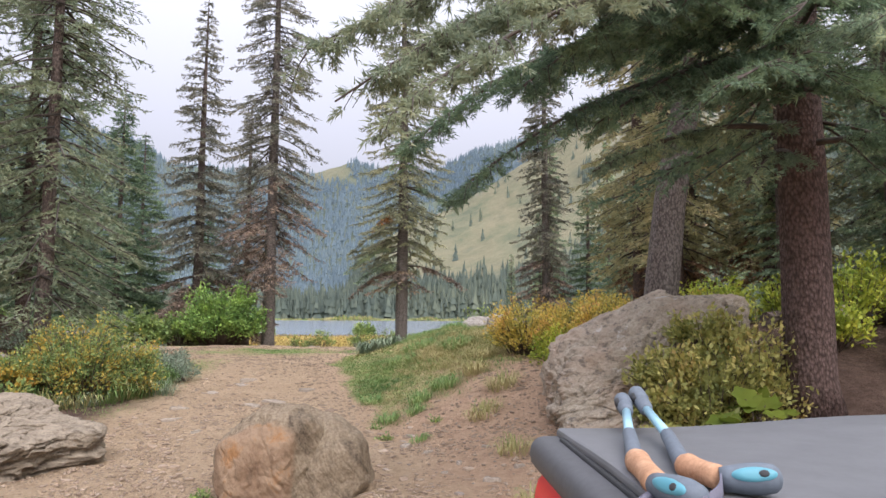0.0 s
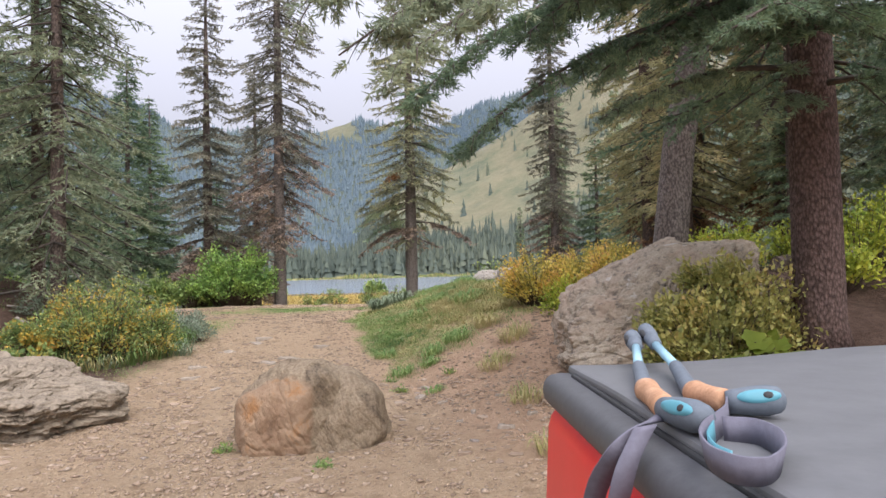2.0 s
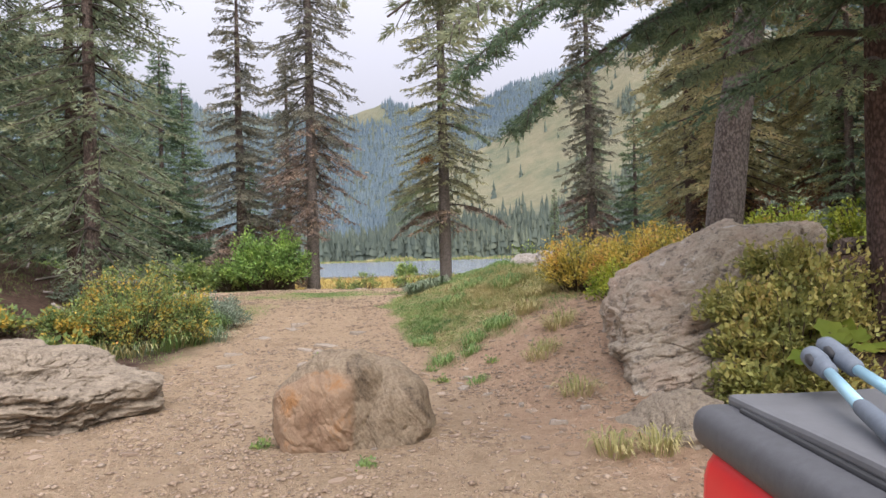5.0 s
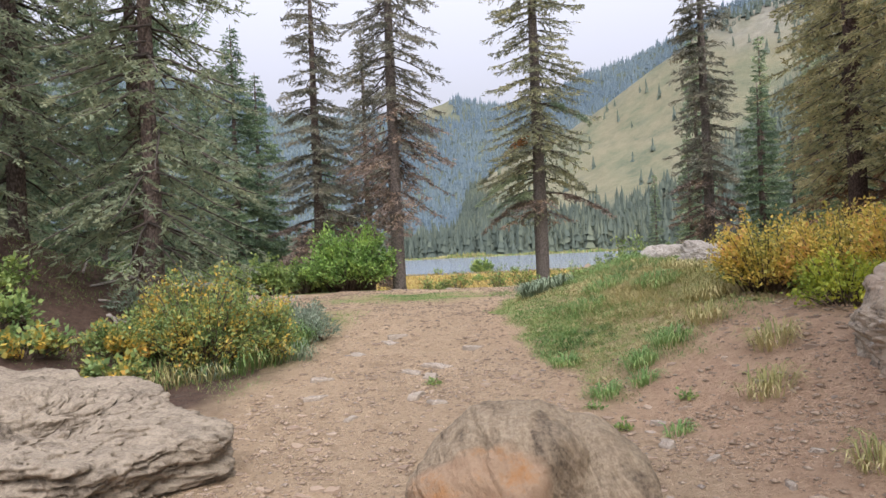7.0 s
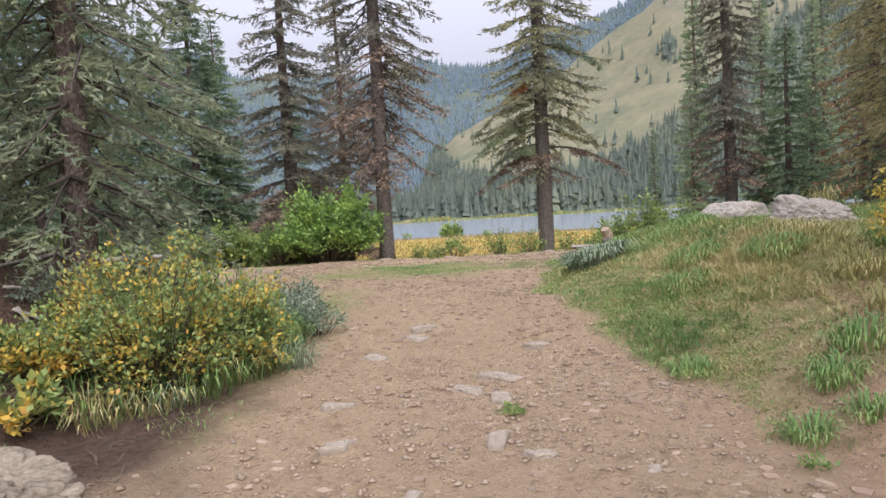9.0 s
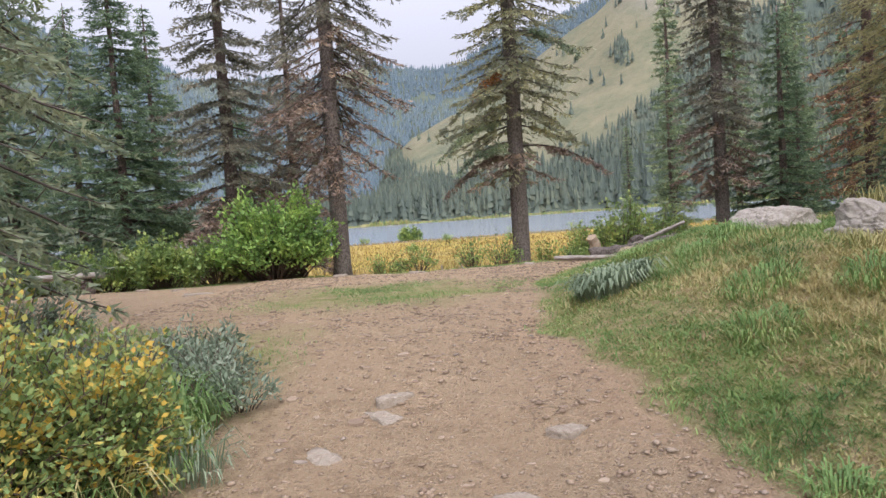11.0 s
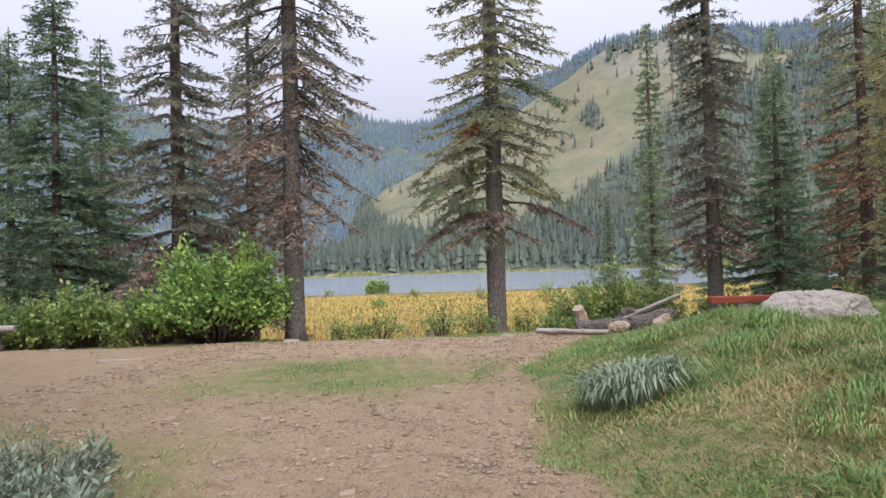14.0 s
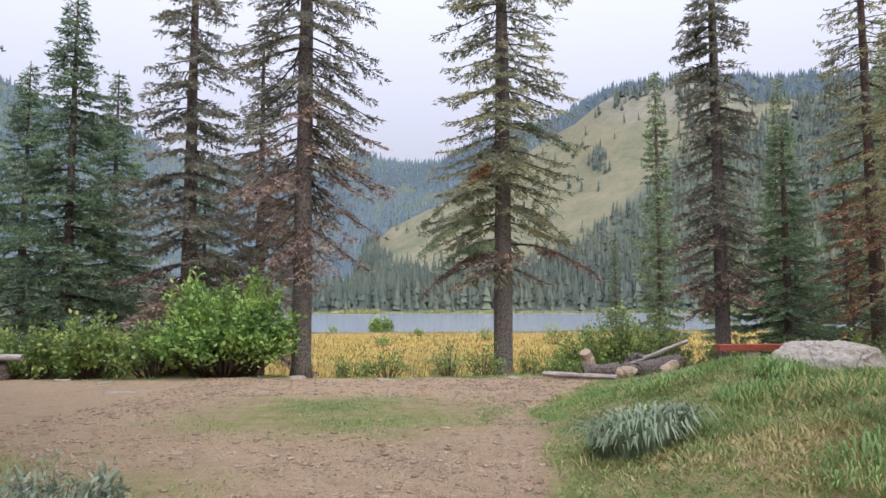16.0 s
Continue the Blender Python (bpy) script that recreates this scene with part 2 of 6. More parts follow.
def rock(name, pale, mid, dark, tint=None, turn=(0, 0, 0), squash=5, scale=2.2, lichen=0.0, rust=None, relief=0.05):
    m, nt, bsdf = shader(name)
    s = bedded(nt, scale, 9, turn, squash)
    s2 = bedded(nt, scale * 2.6, 4, turn, squash)
    f = noise_tex(nt, 40, 5, 0.75)
    b = noise_tex(nt, 1.6, 4, 0.6)
    c = ramp(nt, s, [(0.36, dark), (0.43, mid), (0.50, pale), (0.56, mid), (0.62, pale), (0.70, dark)])
    c = mixed(nt, 0.33, c, ramp(nt, s2, [(0.38, dark), (0.46, mid), (0.58, pale)]))
    c = mixed(nt, 0.30, c, ramp(nt, f, [(0.40, dark), (0.58, pale)]))
    if tint:
        c = mixed(nt, ramp(nt, b, [(0.42, (0, 0, 0)), (0.6, (0.8, 0.8, 0.8))]), c, tint)
    if rust:
        # iron-stained broken face on one side
        side = node(nt, "ShaderNodeVectorMath", {0: coords(nt)})
        side.operation = "DOT_PRODUCT"
        side.inputs[1].default_value = rust[0]
        lift = node(nt, "ShaderNodeMath", {0: noise_tex(nt, 3.5, 5, 0.7), 2: side.outputs["Value"]})
        lift.operation = "MULTIPLY_ADD"
        lift.inputs[1].default_value = 0.16
        face = ramp(nt, noise_tex(nt, 4, 8, 0.72), [(0.30, (0.13, 0.082, 0.052)), (0.42, (0.27, 0.172, 0.108)), (0.54, (0.34, 0.236, 0.155)), (0.66, (0.36, 0.185, 0.08))])
        c = mixed(nt, ramp(nt, lift.outputs[0], [(rust[1] + 0.05, (0, 0, 0)), (rust[1] + 0.10, (0.92, 0.92, 0.92))]), c, face)
    if lichen:
        l = noise_tex(nt, 9, 6, 0.75)
        c = mixed(nt, ramp(nt, l, [(0.52, (0, 0, 0)), (0.64, (lichen, lichen, lichen))]), c, (0.12, 0.105, 0.09))
        l2 = noise_tex(nt, 5, 6, 0.7)
        c = mixed(nt, ramp(nt, l2, [(0.6, (0, 0, 0)), (0.66, (0.5, 0.5, 0.5))]), c, (0.62, 0.60, 0.56))
    nt.links.new(c, bsdf.inputs["Base Color"])
    bsdf.inputs["Roughness"].default_value = 0.9
    bsdf.inputs["Specular IOR Level"].default_value = 0.2
    h = mixed(nt, 0.25, mixed(nt, 0.45, s, s2), f)
    bumped(nt, bsdf, h, 1.0, relief)
    return m


ROCK_TAN = rock("banded_tan_rock", (0.37, 0.295, 0.205), (0.24, 0.18, 0.12), (0.05, 0.037, 0.027), None, (0.83, -0.1, 0.52), 4.5, 1.8, 0.0, ((-0.22, -0.96, 0.15), 0.38), 0.06)
ROCK_GREY = rock("grey_slab_rock", (0.37, 0.31, 0.235), (0.24, 0.195, 0.145), (0.055, 0.043, 0.032), None, (0.25, -0.35, 1), 5, 1.8, 0.0, None, 0.05)
ROCK_BANK = rock("lichened_grey_rock", (0.50, 0.43, 0.335), (0.37, 0.305, 0.225), (0.13, 0.105, 0.085), (0.44, 0.335, 0.25), (-0.5, 0.2, 0.8), 2.0, 1.6, 0.85, None, 0.06)
ROCK_WHITE = rock("pale_weathered_rock", (0.50, 0.45, 0.39), (0.41, 0.365, 0.31), (0.20, 0.17, 0.14), None, (0.6, 0.4, 0.6), 3, 2.2, 0.0, None, 0.05)
STONE = rock("path_stone", (0.41, 0.35, 0.285), (0.35, 0.29, 0.23), (0.25, 0.20, 0.155), None, (0, 0, 1), 1, 8)


def pebble_material():
    m, nt, bsdf = shader("path_gravel")
    isl = nt.nodes.new("ShaderNodeNewGeometry").outputs["Random Per Island"]
    c = ramp(nt, isl, [(0.0, (0.19, 0.13, 0.09)), (0.35, (0.28, 0.20, 0.137)), (0.7, (0.335, 0.25, 0.178)), (0.94, (0.37, 0.287, 0.21)), (1.0, (0.25, 0.215, 0.19))])
    c = mixed(nt, 0.3, c, ramp(nt, noise_tex(nt, 60, 3), [(0.3, (0.23, 0.17, 0.12)), (0.7, (0.37, 0.285, 0.21))]))
    nt.links.new(c, bsdf.inputs["Base Color"])
    bsdf.inputs["Roughness"].default_value = 0.92
    return m


GRAVEL = pebble_material()


def ground_material():
    """Trodden dirt, turf, needle litter, sedge meadow and mountain grass on one sheet."""
    m, nt, bsdf = shader("ground_cover")

    def mask(key):
        a = nt.nodes.new("ShaderNodeAttribute")
        a.attribute_name = key
        return a.outputs["Fac"]

    n1, n2, n3 = noise_tex(nt, 0.9, 6, 0.65), noise_tex(nt, 9, 8, 0.8), noise_tex(nt, 90, 3, 0.7)
    dirt = ramp(nt, n1, [(0.3, (0.440, 0.313, 0.194)), (0.5, (0.533, 0.390, 0.254)), (0.7, (0.601, 0.456, 0.303))])
    dirt = mixed(nt, 0.62, dirt, ramp(nt, n2, [(0.3, (0.347, 0.242, 0.152)), (0.48, (0.540, 0.390, 0.254)), (0.75, (0.667, 0.515, 0.351))]))
    # crumbs and half-buried pebbles
    grit = node(nt, "ShaderNodeTexVoronoi", {"Vector": coords(nt)}, Scale=34, Randomness=1.0)
    fine = node(nt, "ShaderNodeTexVoronoi", {"Vector": coords(nt)}, Scale=85, Randomness=1.0)
    tone = node(nt, "ShaderNodeSeparateColor", {0: grit.outputs["Color"]}).outputs[0]
    size = node(nt, "ShaderNodeMath", {0: tone, 1: grit.outputs["Distance"]})
    size.operation = "SUBTRACT"
    lump = ramp(nt, size.outputs[0], [(0.25, (0, 0, 0)), (0.5, (1, 1, 1))])
    dirt = mixed(nt, ramp(nt, size.outputs[0], [(0.28, (0, 0, 0)), (0.36, (0.55, 0.55, 0.55))]), dirt, ramp(nt, node(nt, "ShaderNodeSeparateColor", {0: grit.outputs["Color"]}).outputs[1], [(0.1, (0.320, 0.221, 0.145)), (0.5, (0.507, 0.372, 0.254)), (0.9, (0.641, 0.508, 0.376))]))
    dirt = mixed(nt, ramp(nt, noise_tex(nt, 3.2, 7, 0.75), [(0.38, (0.6, 0.6, 0.6)), (0.46, (0, 0, 0))]), dirt, (0.307, 0.209, 0.127))
    dirt = mixed(nt, 0.25, dirt, ramp(nt, n3, [(0.35, (0.334, 0.234, 0.158)), (0.65, (0.667, 0.521, 0.364))]))
    red = mixed(nt, mask("red"), dirt, ramp(nt, n2, [(0.3, (0.386, 0.247, 0.164)), (0.5, (0.548, 0.372, 0.248)), (0.72, (0.653, 0.462, 0.320))]))
    turf = ramp(nt, n2, [(0.25, (0.15, 0.20, 0.065)), (0.5, (0.27, 0.30, 0.105)), (0.8, (0.44, 0.40, 0.18))])
    turf_in = node(nt, "ShaderNodeMath", {0: mask("turf"), 1: ramp(nt, noise_tex(nt, 5, 6, 0.75), [(0.36, (0.25, 0.25, 0.25)), (0.58, (1, 1, 1))])})
    turf_in.operation = "MULTIPLY"
    c = mixed(nt, turf_in.outputs[0], red, turf)
    litter = ramp(nt, n2, [(0.3, (0.085, 0.055, 0.042)), (0.55, (0.16, 0.105, 0.08)), (0.8, (0.25, 0.17, 0.125))])
    c = mixed(nt, mask("litter"), c, litter)
    sedge = ramp(nt, noise_tex(nt, 0.12, 5, 0.7), [(0.3, (0.30, 0.27, 0.085)), (0.5, (0.46, 0.34, 0.085)), (0.7, (0.40, 0.31, 0.12))])
    c = mixed(nt, mask("sedge"), c, sedge)
    hill = ramp(nt, noise_tex(nt, 0.02, 8, 0.75), [(0.36, (0.115, 0.135, 0.09)), (0.45, (0.18, 0.185, 0.115)), (0.53, (0.225, 0.205, 0.13)), (0.60, (0.16, 0.165, 0.11)), (0.70, (0.21, 0.20, 0.165))])
    hill = mixed(nt, 0.4, hill, ramp(nt, noise_tex(nt, 0.07, 7, 0.8), [(0.38, (0.08, 0.10, 0.065)), (0.5, (0.18, 0.17, 0.11)), (0.62, (0.26, 0.23, 0.155))]))
    c = mixed(nt, mask("hill"), c, hill)
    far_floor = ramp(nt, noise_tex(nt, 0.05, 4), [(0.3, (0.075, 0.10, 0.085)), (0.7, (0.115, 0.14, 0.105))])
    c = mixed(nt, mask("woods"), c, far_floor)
    talus = ramp(nt, noise_tex(nt, 0.15, 6, 0.8), [(0.35, (0.15, 0.145, 0.13)), (0.65, (0.31, 0.295, 0.26))])
    c = mixed(nt, mask("talus"), c, talus)
    nt.links.new(c, bsdf.inputs["Base Color"])
    bsdf.inputs["Roughness"].default_value = 0.95
    bsdf.inputs["Specular IOR Level"].default_value = 0.15
    bumped(nt, bsdf, mixed(nt, 0.12, mixed(nt, 0.3, noise_tex(nt, 14, 9, 0.78), lump), fine.outputs["Distance"]), 1.0, 0.12)
    return m


GROUND = ground_material()


def water_material():
    m, nt, bsdf = shader("lake_water")
    bsdf.inputs["Base Color"].default_value = (0.27, 0.31, 0.36, 1)
    bsdf.inputs["Roughness"].default_value = 0.16
    bsdf.inputs["Specular IOR Level"].default_value = 0.5
    bumped(nt, bsdf, noise_tex(nt, 1.4, 4, 0.6, (0.5, 1.6, 1)), 0.35, 0.10)
    return m


WATER = water_material()
CAR_RED = plain("red_car_paint", (0.74, 0.022, 0.028), 0.32, 0.0, 0.04, 4)
CAR_BLACK = plain("black_plastic_trim", (0.085, 0.087, 0.093), 0.55, 0.0, 0.15, 60, 0.15)
CAR_COVER = plain("charcoal_vinyl_cover", (0.15, 0.153, 0.16), 0.5, 0.0, 0.10, 14, 0.12)
RUBBER = plain("black_rubber", (0.035, 0.036, 0.038), 0.7, 0.0, 0.15, 60)
GRIP_FOAM = plain("slate_grip_foam", (0.13, 0.155, 0.185), 0.7, 0.0, 0.12, 80, 0.1)
SHAFT_BLUE = plain("pale_blue_shaft", (0.33, 0.55, 0.65), 0.35, 0.2, 0.05, 30)
LOGO_BLUE = plain("teal_inlay", (0.10, 0.32, 0.39), 0.45, 0.0, 0.05, 30)
CORK = surface("cork_grip", [(0.2, (0.34, 0.18, 0.10)), (0.6, (0.52, 0.30, 0.18)), (0.9, (0.60, 0.39, 0.25))], 40, 0.85, 0.3, 0.004, 160)
STRAP = plain("grey_webbing", (0.15, 0.145, 0.185), 0.85, 0.0, 0.12, 90, 0.15)
STEEL = plain("alloy_wheel", (0.45, 0.45, 0.46), 0.4, 0.8, 0.08, 20)
GLASS_DARK = plain("dark_glazing", (0.02, 0.022, 0.025), 0.08, 0.0, 0.02, 5)


# ---- mesh helpers ----
rng = np.random.default_rng(7)


def mesh_of(name, verts, faces, material, smooth=False):
    me = bpy.data.meshes.new(name)
    me.from_pydata([tuple(v) for v in verts], [], faces)
    if material:
        me.materials.append(material)
    if smooth:
        me.polygons.foreach_set("use_smooth", [True] * len(me.polygons))
    me.update()
    return me


def tri_mesh(name, verts, material, k=3):
    """A mesh of loose faces with k corners each, from an (n * k, 3) array."""
    n = len(verts) // k
    me = bpy.data.meshes.new(name)
    me.vertices.add(n * k)
    me.vertices.foreach_set("co", np.asarray(verts, dtype=np.float32).ravel())
    me.loops.add(n * k)
    me.loops.foreach_set("vertex_index", np.arange(n * k, dtype=np.int32))
    me.polygons.add(n)
    me.polygons.foreach_set("loop_start", np.arange(0, n * k, k, dtype=np.int32))
    me.materials.append(material)
    me.update(calc_edges=True)
    return me


def put(name, me, parent=None, m=None, label=""):
    ob = new(name, me)
    if parent:
        ob.parent = parent
    if m:
        ob.matrix_local = m
    if label:
        ob["label"] = label
    return ob


def part(name, bm, material, parent, label="", smooth=False):
    me = bpy.data.meshes.new(name)
    bm.to_mesh(me)
    bm.free()
    me.materials.append(material)
    if smooth:
        me.polygons.foreach_set("use_smooth", [True] * len(me.polygons))
    return put(name, me, parent, None, label)


def thing(name, x, y, z, label, category, group="", kind="", rz=0.0):
    ob = new(name)
    ob.matrix_world = pose(x, y, z, 0, 0, rz)
    return tagged(ob, label, category, group, kind)


def tubes(curves, sides=6):
    """Verts and faces of tapered tubes. Each curve: an (n, 3) array of points and n radii."""
    V, F, base = [], [], 0
    a = np.arange(sides) * 2 * np.pi / sides
    for pts, rad in curves:
        pts = np.asarray(pts, float)
        n = len(pts)
        d = np.gradient(pts, axis=0)
        d /= np.linalg.norm(d, axis=1, keepdims=True) + 1e-9
        ref = np.where(np.abs(d[:, 2:3]) > 0.9, np.array([[1.0, 0, 0]]), np.array([[0, 0, 1.0]]))
        u = np.cross(d, ref)
        u /= np.linalg.norm(u, axis=1, keepdims=True) + 1e-9
        w = np.cross(d, u)
        r = np.asarray(rad, float).reshape(n, 1, 1)
        ring = pts[:, None, :] + r * (np.cos(a)[None, :, None] * u[:, None, :] + np.sin(a)[None, :, None] * w[:, None, :])
        V.append(ring.reshape(-1, 3))
        for i in range(n - 1):
            for j in range(sides):
                k = (j + 1) % sides
                F.append((base + i * sides + j, base + i * sides + k, base + (i + 1) * sides + k, base + (i + 1) * sides + j))
        F.append(tuple(base + j for j in reversed(range(sides))))
        F.append(tuple(base + (n - 1) * sides + j for j in range(sides)))
        base += n * sides
    return np.concatenate(V), F


def unit(v):
    return v / (np.linalg.norm(v, axis=-1, keepdims=True) + 1e-9)


def spikes(p, d, length, width, gen):
    """One slim triangle a needle tuft: base p, way d."""
    side = unit(np.cross(d, gen.normal(size=d.shape)))
    w = side * (np.asarray(width)[:, None] * 0.5)
    return np.stack([p - w, p + w, p + d * np.asarray(length)[:, None]], 1).reshape(-1, 3)


def leaves(p, d, up, length, width):
    """One kite-shaped leaf of four corners each."""
    d = unit(d)
    s = unit(np.cross(d, up))
    L, W = np.asarray(length)[:, None], np.asarray(width)[:, None]
    return np.stack([p, p + d * L * 0.45 + s * W * 0.5, p + d * L, p + d * L * 0.45 - s * W * 0.5], 1).reshape(-1, 3)


def smooth01(a, b, v):
    t = np.clip((np.asarray(v, float) - a) / (b - a), 0, 1)
    return t * t * (3 - 2 * t)


def wavy(x, y, scale, seed=0.0):
    """Cheap smooth noise in -1..1 from summed sines."""
    x, y = np.asarray(x, float) * scale + seed, np.asarray(y, float) * scale - seed * 0.7
    return (np.sin(x * 1.7 + 1.3 * np.sin(y * 0.9 + seed)) + np.sin(y * 1.9 + 1.1 * np.sin(x * 1.3)) + 0.6 * np.sin(2.7 * x + 3.1 * y + seed)
            + 0.4 * np.sin(5.3 * x - 4.1 * y)) / 3.0


# ---- the lie of the land ----
MIDDLE = (-2.8, 9.0)
PATH_Y = [-30, 0, 7, 9, 10.2, 11.5, 12.4, 13.6, 16.3, 19, 22, 23.2, 26, 30, 40, 90, 96, 110]
PATH_Z = [0, 0, 0, 0.05, 0.12, 0.21, 0.33, 0.45, 0.55, 0.46, 0.40, 0.30, -0.45, -1.0, -1.2, -1.75, -2.1, -3.5]
EDGE_Y = [-30, 3, 6, 8.2, 9.2, 10.6, 12.2, 13.6, 16.3, 18, 19.5, 21.5, 24, 40]
EDGE_X = [3, 1.6, 0.3, -0.33, -0.6, -0.86, -1.5, -1.76, -1.58, -1.2, -0.7, 0.5, 3, 12]
BACK_AZ = [-90, -40, -31.8, -26, -22.5, -20.4, -17, -9, -7, -6, -4.5, -2.6, 1.2, 4, 8, 11, 14.4, 18, 22, 40, 90]
BACK_EL = [14, 16, 15.4, 13.4, 12.5, 11.4, 11.0, 11.2, 11.9, 12.4, 11.7, 11.4, 11.7, 12.9, 14.0, 15.1, 16.5, 17.3, 17.2, 15, 14]
HILL_AZ = [-90, -9, -5, -3, 0, 3, 5, 8, 10.9, 13.4, 15.3, 17.5, 20.6, 22, 26, 30, 34, 60, 90]
HILL_EL = [-0.4, -0.4, 4.2, 6.3, 7.8, 9.1, 10.1, 11.9, 13.6, 15.1, 16.2, 16.8, 17.2, 17.0, 15.2, 15.0, 16.0, 17, 17]


def far_height(x, y):
    """The mountain sides round the lake, and which of the two slopes it is."""
    dx, dy = x - MIDDLE[0], y - MIDDLE[1]
    r, az = np.hypot(dx, dy), np.degrees(np.arctan2(dx, dy))
    R1, R2 = 430.0, 760.0
    top1 = np.tan(np.radians(np.interp(az, HILL_AZ, HILL_EL))) * R1 + 1.8
    top2 = np.tan(np.radians(np.interp(az, BACK_AZ, BACK_EL))) * R2 + 1.8
    u1, u2 = (r - 236) / (R1 - 236), (r - 250) / (R2 - 250)
    g1 = np.where(u1 < 1, np.clip(u1, 0, 1) ** 1.25, 1 - 0.9 * (u1 - 1))
    g2 = np.where(u2 < 1, np.clip(u2, 0, 1) ** 1.55, 1 - 0.5 * (u2 - 1))
    rough = wavy(x, y, 0.03, 2.0) * 3.0 + wavy(x, y, 0.11, 5.0) * 1.2
    z1 = -1.5 + (top1 + 1.5) * g1 + rough * np.clip(u1, 0, 1) * (top1 > 6)
    z2 = -1.5 + (top2 + 1.5) * g2 + rough * 1.3 * np.clip(u2, 0, 1)
    return np.maximum(z1, z2), z1 >= z2, r, az


def grassy_peak(x, y, az, el):
    n = wavy(x, y, 0.035, 3.0)
    return smooth01(-10.5, -8.6, az + n * 0.6) * (1 - smooth01(-6.6, -5.4, az + n * 0.5)) * smooth01(9.6, 10.8, el + n * 0.5)


def edge_x(y):
    return np.interp(y, EDGE_Y, EDGE_X)


def height(x, y, fine=True):
    x, y = np.asarray(x, float), np.asarray(y, float)
    z = np.interp(y, PATH_Y, PATH_Z)
    s = x - edge_x(y)
    w = smooth01(5, 9.5, y) * (1 - 0.9 * smooth01(15.6, 21.5, y))
    bank = np.where(s < 2.1, 0.30 * np.clip(s, 0, None), 0.63 + 0.03 * (np.clip(s, 2.1, 9) - 2.1))
    z = z + w * bank
    z = z + 0.5 * smooth01(2.2, 4.5, x) * smooth01(3.5, 7.5, y) * (1 - smooth01(10, 14, y))
    wl = smooth01(4, 9, y) * (1 - smooth01(12.5, 15.5, y))
    z = z + wl * 0.42 * np.clip(-5.4 - x, 0, 7)
    near = 1 - smooth01(40, 90, np.hypot(x, y - 9))
    z = z + near * (wavy(x, y, 0.6, 1.0) * 0.045)
    if fine:
        z = z + near * (wavy(x, y, 2.3, 4.0) * 0.020 + wavy(x, y, 5.3, 9.0) * 0.012 + wavy(x + 3, y * 1.1, 9.7, 2.0) * 0.006)
    side = smooth01(30, 75, np.abs(x + 3)) * (1 - smooth01(60, 95, y))
    z = z + side * 3.0
    fz, _, r, _ = far_height(x, y)
    z = np.where(r > 232, np.maximum(z, fz - 0.6 + 0.6 * smooth01(232, 240, r)), z)
    return z


def gz(x, y):
    return float(height(x, y, False))


def axis(lo, hi, a, b, step, growth, cap):
    mid = list(np.arange(a, b + 1e-6, step))
    up, d = [mid[-1]], step
    while up[-1] < hi:
        d = min(d * growth, cap)
        up.append(up[-1] + d)
    down, d = [mid[0]], step
    while down[-1] > lo:
        d = min(d * growth, cap)
        down.append(down[-1] - d)
    return np.array(down[:0:-1] + mid + up[1:])


def build_ground():
    xs, ys = axis(-900, 900, -7, 3.0, 0.09, 1.11, 10), axis(-200, 1100, 4.5, 23, 0.09, 1.10, 9)
    X, Y = np.meshgrid(xs, ys)
    Z = height(X, Y)
    nx, ny = len(xs), len(ys)
    i = np.arange(nx * ny).reshape(ny, nx)
    quads = np.stack([i[:-1, :-1], i[:-1, 1:], i[1:, 1:], i[1:, :-1]], -1).reshape(-1, 4)
    me = bpy.data.meshes.new("ground")
    me.vertices.add(nx * ny)
    me.vertices.foreach_set("co", np.stack([X, Y, Z], -1).astype(np.float32).ravel())
    me.loops.add(quads.size)
    me.loops.foreach_set("vertex_index", quads.ravel().astype(np.int32))
    me.polygons.add(len(quads))
    me.polygons.foreach_set("loop_start", np.arange(0, quads.size, 4, dtype=np.int32))
    me.polygons.foreach_set("use_smooth", np.ones(len(quads), dtype=bool))
    me.materials.append(GROUND)
    me.update(calc_edges=True)
    for key, value in covers(X, Y).items():
        a = me.attributes.new(key, "FLOAT", "POINT")
        a.data.foreach_set("value", np.clip(value, 0, 1).astype(np.float32).ravel())
    return tagged(new("ground", me), "trodden dirt path and turf rising to mountain slopes", "ground", "", "structure")


